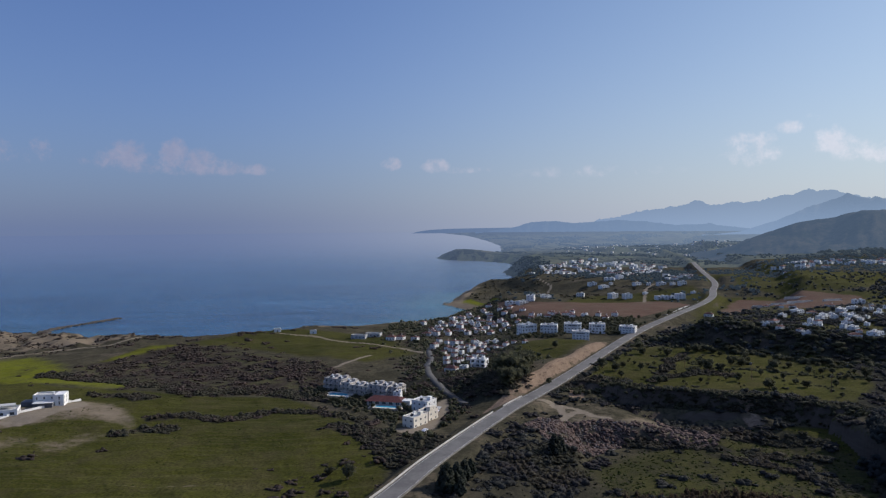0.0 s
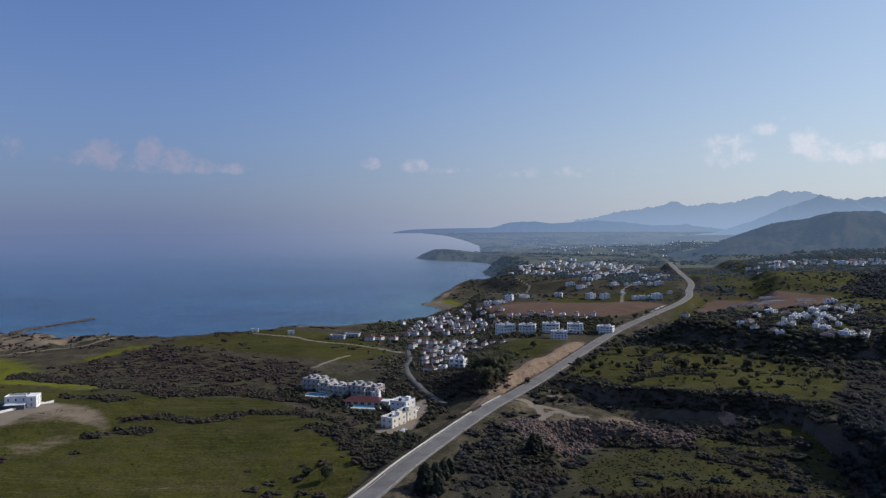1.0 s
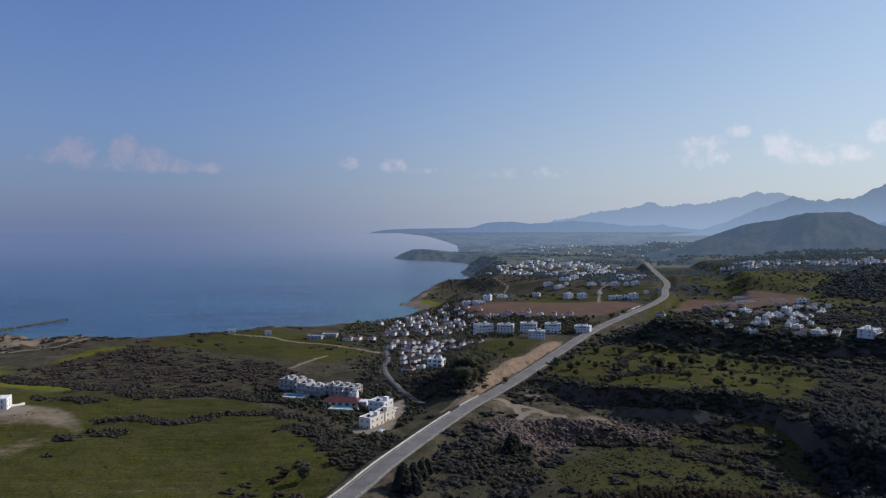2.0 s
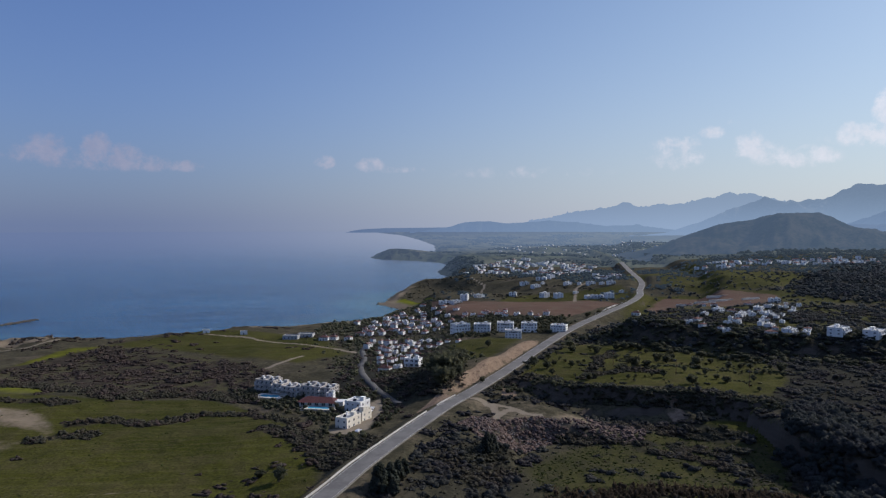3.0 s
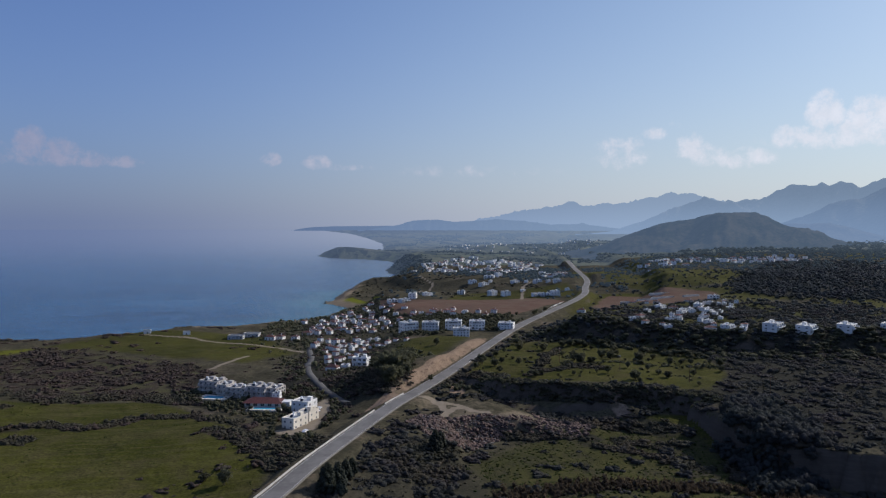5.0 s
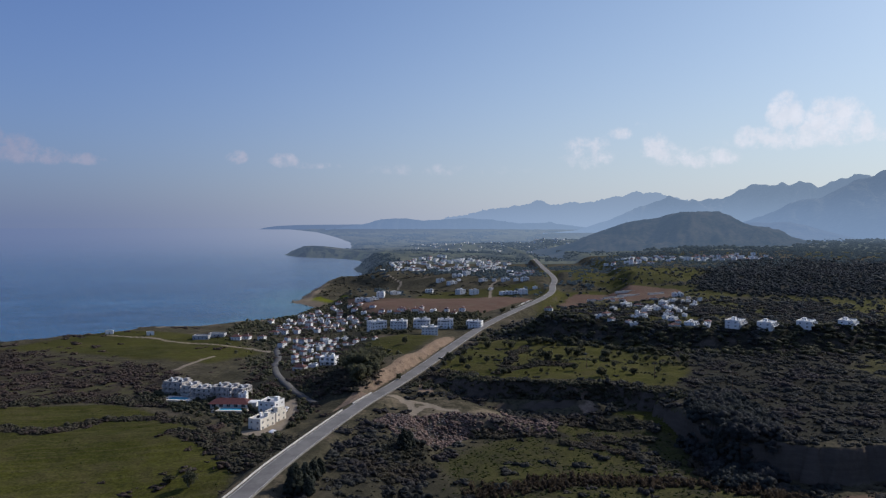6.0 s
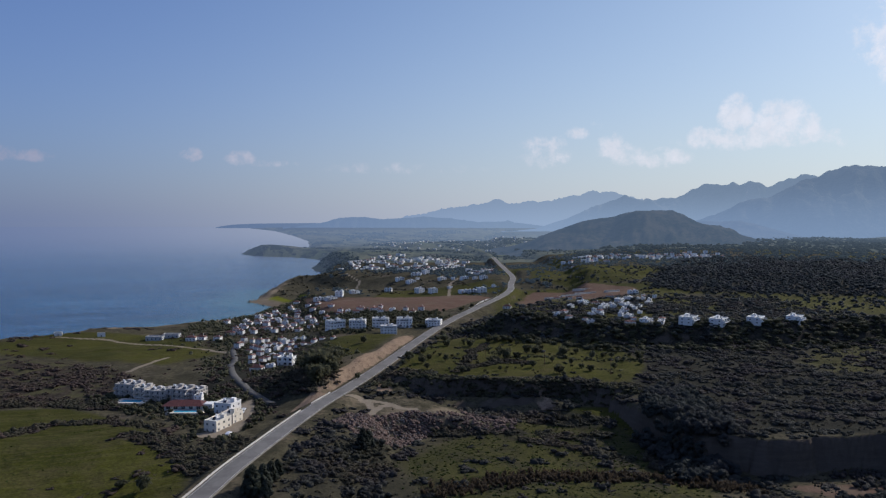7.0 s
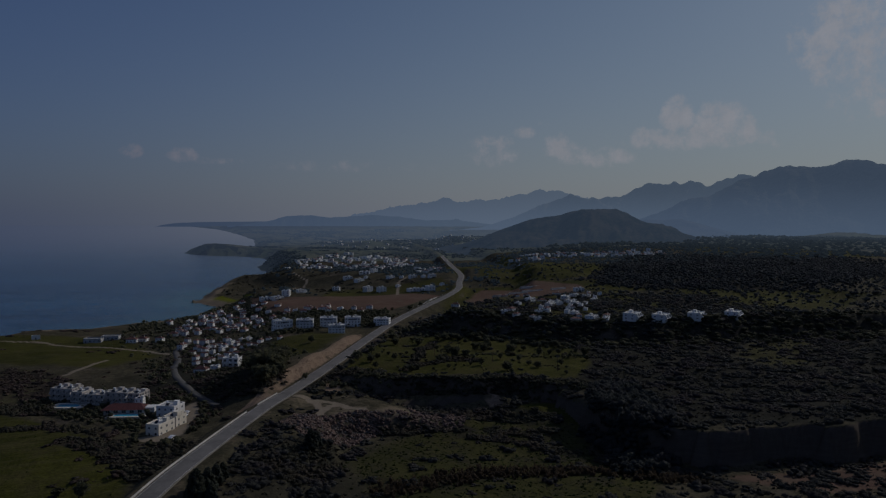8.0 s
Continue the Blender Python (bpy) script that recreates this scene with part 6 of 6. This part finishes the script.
def trunk_mesh(r, high, thick):
    """A tapered, leaning trunk with three limbs."""
    bm = bmesh.new()

    def limb(a, b, ra, rb, n=6):
        a, b = Vector(a), Vector(b)
        q = (b - a).to_track_quat("Z", "Y").to_matrix()
        rings_ = [[bm.verts.new(p + q @ Vector((math.cos(t) * k, math.sin(t) * k, 0))) for t in np.linspace(0, 2 * math.pi, n + 1)[:-1]] for p, k in ((a, ra), (b, rb))]
        for i in range(n):
            bm.faces.new((rings_[0][i], rings_[0][(i + 1) % n], rings_[1][(i + 1) % n], rings_[1][i]))
        bm.faces.new(rings_[1])

    fork = (r.uniform(-0.15, 0.15), r.uniform(-0.15, 0.15), high * 0.5)
    limb((0, 0, -0.6), fork, thick, thick * 0.7)
    for i in range(3):
        a = i * 2.1 + r.uniform(0, 0.8)
        limb(fork, (math.cos(a) * high * 0.4, math.sin(a) * high * 0.4, high * 1.1), thick * 0.5, thick * 0.15, 5)
    return bm


def tree(name, label, seed, radius, high, mat, group, flat=0.8):
    r = np.random.default_rng(seed + 500)
    root = thing(name, label, "tree", group)
    part("trunk", trunk_mesh(r, high * 0.5, 0.1 * radius), M["bark"], root)
    v, f = tree_form(seed + 90, 16, 34, flat)
    part("crown", quick_mesh("crown", v * radius + np.array((0, 0, high * 0.5)), f, [mat], True), None, root)
    return root


TREES = [tree("carob_tree", "round dark green carob tree on the grassy terrace", i, r_, h_, M["tree"], "terrace trees", 0.85) for i, (r_, h_) in enumerate(((2.4, 4.2), (2.0, 3.6), (2.9, 4.8), (1.6, 3.0)))]
used_tree = set()


def plant(i, x, y, size):
    m = pose(x, y, height(x, y), 0, 0, random.uniform(0, 360)) @ Matrix.Diagonal((size, size, size * random.uniform(0.85, 1.15), 1))
    if i in used_tree:
        copy_thing(TREES[i], m)
    else:
        used_tree.add(i)
        TREES[i].matrix_basis = m


# loose rows on the terraces above the cliff
made = []
tries = 0
for x, y in ((111, 439), (121, 435), (139, 496), (140, 526), (105, 418), (156, 510), (161, 442), (161, 431), (168, 429), (191, 490), (199, 433), (228, 465), (219, 425), (231, 429), (231, 405), (244, 408), (184, 411), (198, 461)):
    plant(random.randrange(3), x, y, random.uniform(0.85, 1.25))
    made.append((x, y))
while len(made) < 105 and tries < 6000:
    tries += 1
    x, y = random.uniform(88, 250), random.uniform(360, 530)
    one = (np.array([x]), np.array([y]))
    if inside(*one, TERRACE)[0] < 1 or not free(*one, 1.0)[0] or any(math.hypot(x - a, y - b) < 5 for a, b in made):
        continue
    if abs((y + 0.30 * x + 4 * math.sin(x * 0.11)) % 23 - 11) > 4.0 and random.random() < 0.8:
        continue
    made.append((x, y))
    plant(random.randrange(4), x, y, 0.4 + 0.85 * random.random() ** 1.7)

# the dark bushes and trees beside the road
for x, y, s in ((-38, 276, 1.5), (-46, 282, 1.1), (62, 416, 0.9), (98, 436, 1.7), (92, 428, 1.3), (150, 548, 1.3), (160, 560, 1.0), (36, 398, 1.9), (42, 404, 2.2), (38, 408, 2.3), (46, 412, 2.1), (34, 412, 2.0),
                (43, 420, 2.4), (37, 424, 2.3), (49, 424, 2.1), (32, 426, 2.0), (45, 432, 2.4), (38, 438, 2.3), (51, 436, 1.9), (33, 444, 2.1), (46, 446, 2.2), (40, 454, 2.2), (52, 450, 1.7), (34, 460, 2.0), (46, 462, 1.9), (40, 472, 2.0), (34, 482, 1.8), (82, 520, 1.3), (208, 690, 1.4), (215, 704, 1.3), (228, 716, 1.2), (190, 690, 1.2)):
    plant(random.randrange(4), x, y, s)


def conifer(label, high, radius, seed):
    r = np.random.default_rng(seed)
    root = thing("cypress", label, "tree", "roadside conifers")
    bm = bmesh.new()
    bmesh.ops.create_cone(bm, cap_ends=True, segments=7, radius1=0.28, radius2=0.06, depth=high * 0.9, matrix=Matrix.Translation((0, 0, high * 0.45 - 0.6)))
    part("trunk", bm, M["bark"], root)
    bits = []
    for i in range(80):
        t = i / 79
        k = radius * (1 - t) ** 0.55 * (0.55 + 0.45 * min(1, t * 6)) + 0.12
        a = i * 2.4 + r.uniform(-0.3, 0.3)
        c = (math.cos(a) * k * r.uniform(0.4, 0.85), math.sin(a) * k * r.uniform(0.4, 0.85), high * (0.08 + 0.9 * t))
        s = np.array((0.5, 0.5, 0.6)) * (0.35 + k * 0.36)
        bits.append(lump(r, c, s, ICO1, 0.45))
        bits.append(sprays(r, 26, c, s, 0.32))
    v, f = joined(bits)
    part("crown", quick_mesh("crown", v, f, [M["cypress"]], True), None, root)
    return root


pine = conifer("tall dark bushy conifer at the road's edge", 11.0, 5.0, 3)
pine.matrix_basis = pose(0.5, 254, height(0.5, 254) - 0.3)
for x, y, s in ((4.5, 260, 0.86), (7.5, 267, 0.7), (10, 272, 0.6), (5.5, 252, 0.6), (47, 301, 0.85), (50, 304, 0.7)):
    copy_thing(pine, pose(x, y, height(x, y) - 0.3, 0, 0, s * 700) @ Matrix.Diagonal((s, s, s, 1)))

# ---------------------------------------------------------------- spoil heaps, reef, fence, cars


def heaps(name, label, spots, size, mat, low=0.7, lift=-0.1):
    """Tipped heaps of earth and stone, run together."""
    vs, fs, n = [], [], 0
    for x, y in spots:
        s = size * random.uniform(0.6, 1.35)
        v, f = lump(rng, (0, 0, 0), (s, s, s * low * random.uniform(0.8, 1.3)), ICO2, 0.24)
        v = v + np.array((x, y, height(x, y) + s * lift))
        vs.append(v), fs.append(f + n)
        n += len(v)
    return tagged(new(name, quick_mesh(name, np.concatenate(vs), np.concatenate(fs), [mat])), label, "rubble", kind="stuff")


def within(n, ring):
    xs, ys = [p[0] for p in ring], [p[1] for p in ring]
    x, y = rng.uniform(min(xs), max(xs), n * 6), rng.uniform(min(ys), max(ys), n * 6)
    ok = inside(x, y, ring) > 0
    return np.stack([x[ok], y[ok]], 1)[:n]


heaps("spoil_heaps", "reddish earth and rubble tipped in heaps", within(620, RUBBLE), 0.95, M["spoil"], 0.75, 0.1)
heaps("spoil_heaps", "second row of tipped earth and stones", within(70, [(109, 364), (115, 358), (133, 341), (130, 334), (111, 347), (108, 354)]), 1.3, M["spoil"])
heaps("spoil_heaps", "loose earth and rubble tipped over the platform's edge", within(170, [(84, 347), (100, 352), (113, 350), (131, 337), (127, 328), (104, 335), (86, 338)]), 0.95, M["spoil"], 0.7, 0.1)
stones = within(700, RUBBLE)
heaps("loose_stones", "pale broken stones lying over the spoil heaps", stones, 0.42, M["stone"], 0.8, 0.5)

reef_line = [(-440, 770), (-468, 830), (-462, 870), (-447, 905), (-436, 945)]
x, y = rng.uniform(-480, -425, 5000), rng.uniform(765, 950, 5000)
ok = to_line(x, y, reef_line)[0] < 5 + 3 * ripple(x, y, 20, 3)
vs, fs, n = [], [], 0
for a, b in zip(x[ok][:420], y[ok][:420]):
    v, f = lump(rng, (a, b, 0.2), (random.uniform(1.5, 3.2), random.uniform(1.5, 3.2), random.uniform(0.5, 1.1)), ICO1, 0.3)
    vs.append(v), fs.append(f + n)
    n += len(v)
tagged(new("reef", quick_mesh("reef", np.concatenate(vs), np.concatenate(fs), [M["rock"]])), "long low brown rock reef running out from the shore", "rocks", kind="stuff")

# rocks along the waterline
line = smooth_line(COAST[3:19], 7)
pts = line + rng.normal(size=line.shape) * 3
heaps("shore_rocks", "brown rocks along the waterline", [p for p in pts if p[1] < 1500], 1.8, M["rock"], 0.5)

# white fence along the bend
fence = thing("fence", "white post and panel fence beside the road's bend", "fence")
fa, fb = np.array((222, 706)), np.array((296, 822))
posts = 24
for i in range(posts + 1):
    p = fa + (fb - fa) * i / posts
    q = part("post", box_bm(-0.18, 0.18, -0.18, 0.18, -1.0, 1.9), M["white"], fence)
    q.matrix_basis = pose(p[0], p[1], height(*p))
    if i < posts and i % 4 != 3:
        nx_ = fa + (fb - fa) * (i + 1) / posts
        L_ = float(np.hypot(*(nx_ - p)))
        q = part("panel", box_bm(0.2, L_ - 0.2, -0.08, 0.08, -0.6, 1.6), M["white"], fence)
        q.matrix_basis = pose(p[0], p[1], height(*p), 0, math.degrees(-math.atan2(height(*nx_) - height(*p), L_)), math.degrees(math.atan2(*(nx_ - p)[::-1])))

# boundary wall of the villas
wall = thing("garden_wall", "pale garden wall running out from the white villas", "wall")
ga_, gb_ = np.array((-237, 352)), np.array((-208, 404))
for i in range(10):
    p, q = ga_ + (gb_ - ga_) * i / 10, ga_ + (gb_ - ga_) * (i + 1) / 10
    L_ = float(np.hypot(*(q - p)))
    o = part("wall_length", box_bm(0.0, L_ - 0.01, -0.12, 0.12, -1.0, 1.2), M["white"], wall)
    o.matrix_basis = pose(p[0], p[1], height(*((p + q) / 2)), 0, 0, math.degrees(math.atan2(*(q - p)[::-1])))


def car(label):
    root = thing("car", label, "car", "parked cars")
    bm = bmesh.new()
    outline = [(-2.1, 0.35), (2.1, 0.35), (2.15, 0.75), (1.2, 0.95), (0.55, 1.42), (-1.1, 1.45), (-1.9, 1.0), (-2.15, 0.9)]
    for side in (-0.85, 0.85):
        bm.faces.new([bm.verts.new((x_, side * (0.86 if z_ > 1.2 else 1), z_)) for x_, z_ in (outline if side < 0 else outline[::-1])])
    bm.verts.ensure_lookup_table()
    n_ = len(outline)
    left, right = list(bm.verts)[:n_], list(bm.verts)[n_:][::-1]
    for i in range(n_):
        bm.faces.new((left[i], right[i], right[(i + 1) % n_], left[(i + 1) % n_]))
    part("body", bm, M["car_white"], root)
    bm = box_bm(-1.3, 0.75, -0.80, 0.80, 1.02, 1.30)
    part("windows", bm, M["glass"], root, "dark car windows")
    for x_ in (-1.35, 1.35):
        for y_ in (-0.8, 0.8):
            bm = bmesh.new()
            bmesh.ops.create_cone(bm, cap_ends=True, segments=14, radius1=0.33, radius2=0.33, depth=0.22, matrix=Matrix.Translation((x_, y_, 0.33)) @ Matrix.Rotation(radians(90), 4, "X"))
            part("wheel", bm, M["tyre"], root)
    return root


for x, y, a, w in ((330, 690, 14, 26), (352, 700, 14, 30), (372, 742, 12, 34), (340, 738, 12, 24), (384, 700, 14, 22), (350, 775, 10, 28)):
    slab = thing("foundation_strip", "pale concrete foundation strip on the red building site", "foundation", "building site strips", pose(x, y, height(x, y), 0, 0, a))
    part("footing", box_bm(-w / 2, w / 2, -1.2, 1.2, -1.0, 0.5), M["concrete"], slab)
    part("wall", box_bm(-w / 2, w / 2, -0.25, 0.25, 0.5, 1.8), M["concrete"], slab)
first = car("pale car parked in the sandy yard")
first.matrix_basis = pose(-9, 334, height(-9, 334) + 0.1, 0, 0, 60)
for x, y, a in ((-4, 378, 70), (-3, 384, 72)):
    copy_thing(first, pose(x, y, height(x, y) + 0.1, 0, 0, a))


def utility_pole(label):
    root = thing("utility_pole", label, "pole", "utility poles")
    bm = bmesh.new()
    bmesh.ops.create_cone(bm, cap_ends=True, segments=8, radius1=0.17, radius2=0.11, depth=10.0, matrix=Matrix.Translation((0, 0, 4.4)))
    part("pole", bm, M["wood"], root)
    part("crossarm", box_bm(-1.0, 1.0, -0.19, -0.11, 8.7, 8.85), M["wood"], root)
    for x_ in (-0.85, 0.0, 0.85):
        bm = bmesh.new()
        bmesh.ops.create_cone(bm, cap_ends=True, segments=6, radius1=0.07, radius2=0.05, depth=0.22, matrix=Matrix.Translation((x_, -0.15, 8.96)))
        part("insulator", bm, M["tank"], root)
    return root


pole = utility_pole("slim wooden utility pole among the terrace trees")
pole.matrix_basis = pose(176, 404, height(176, 404), 0, 0, 20)
for x, y in ((150, 440), (204, 372), (236, 345)):
    copy_thing(pole, pose(x, y, height(x, y), 0, 0, 20))
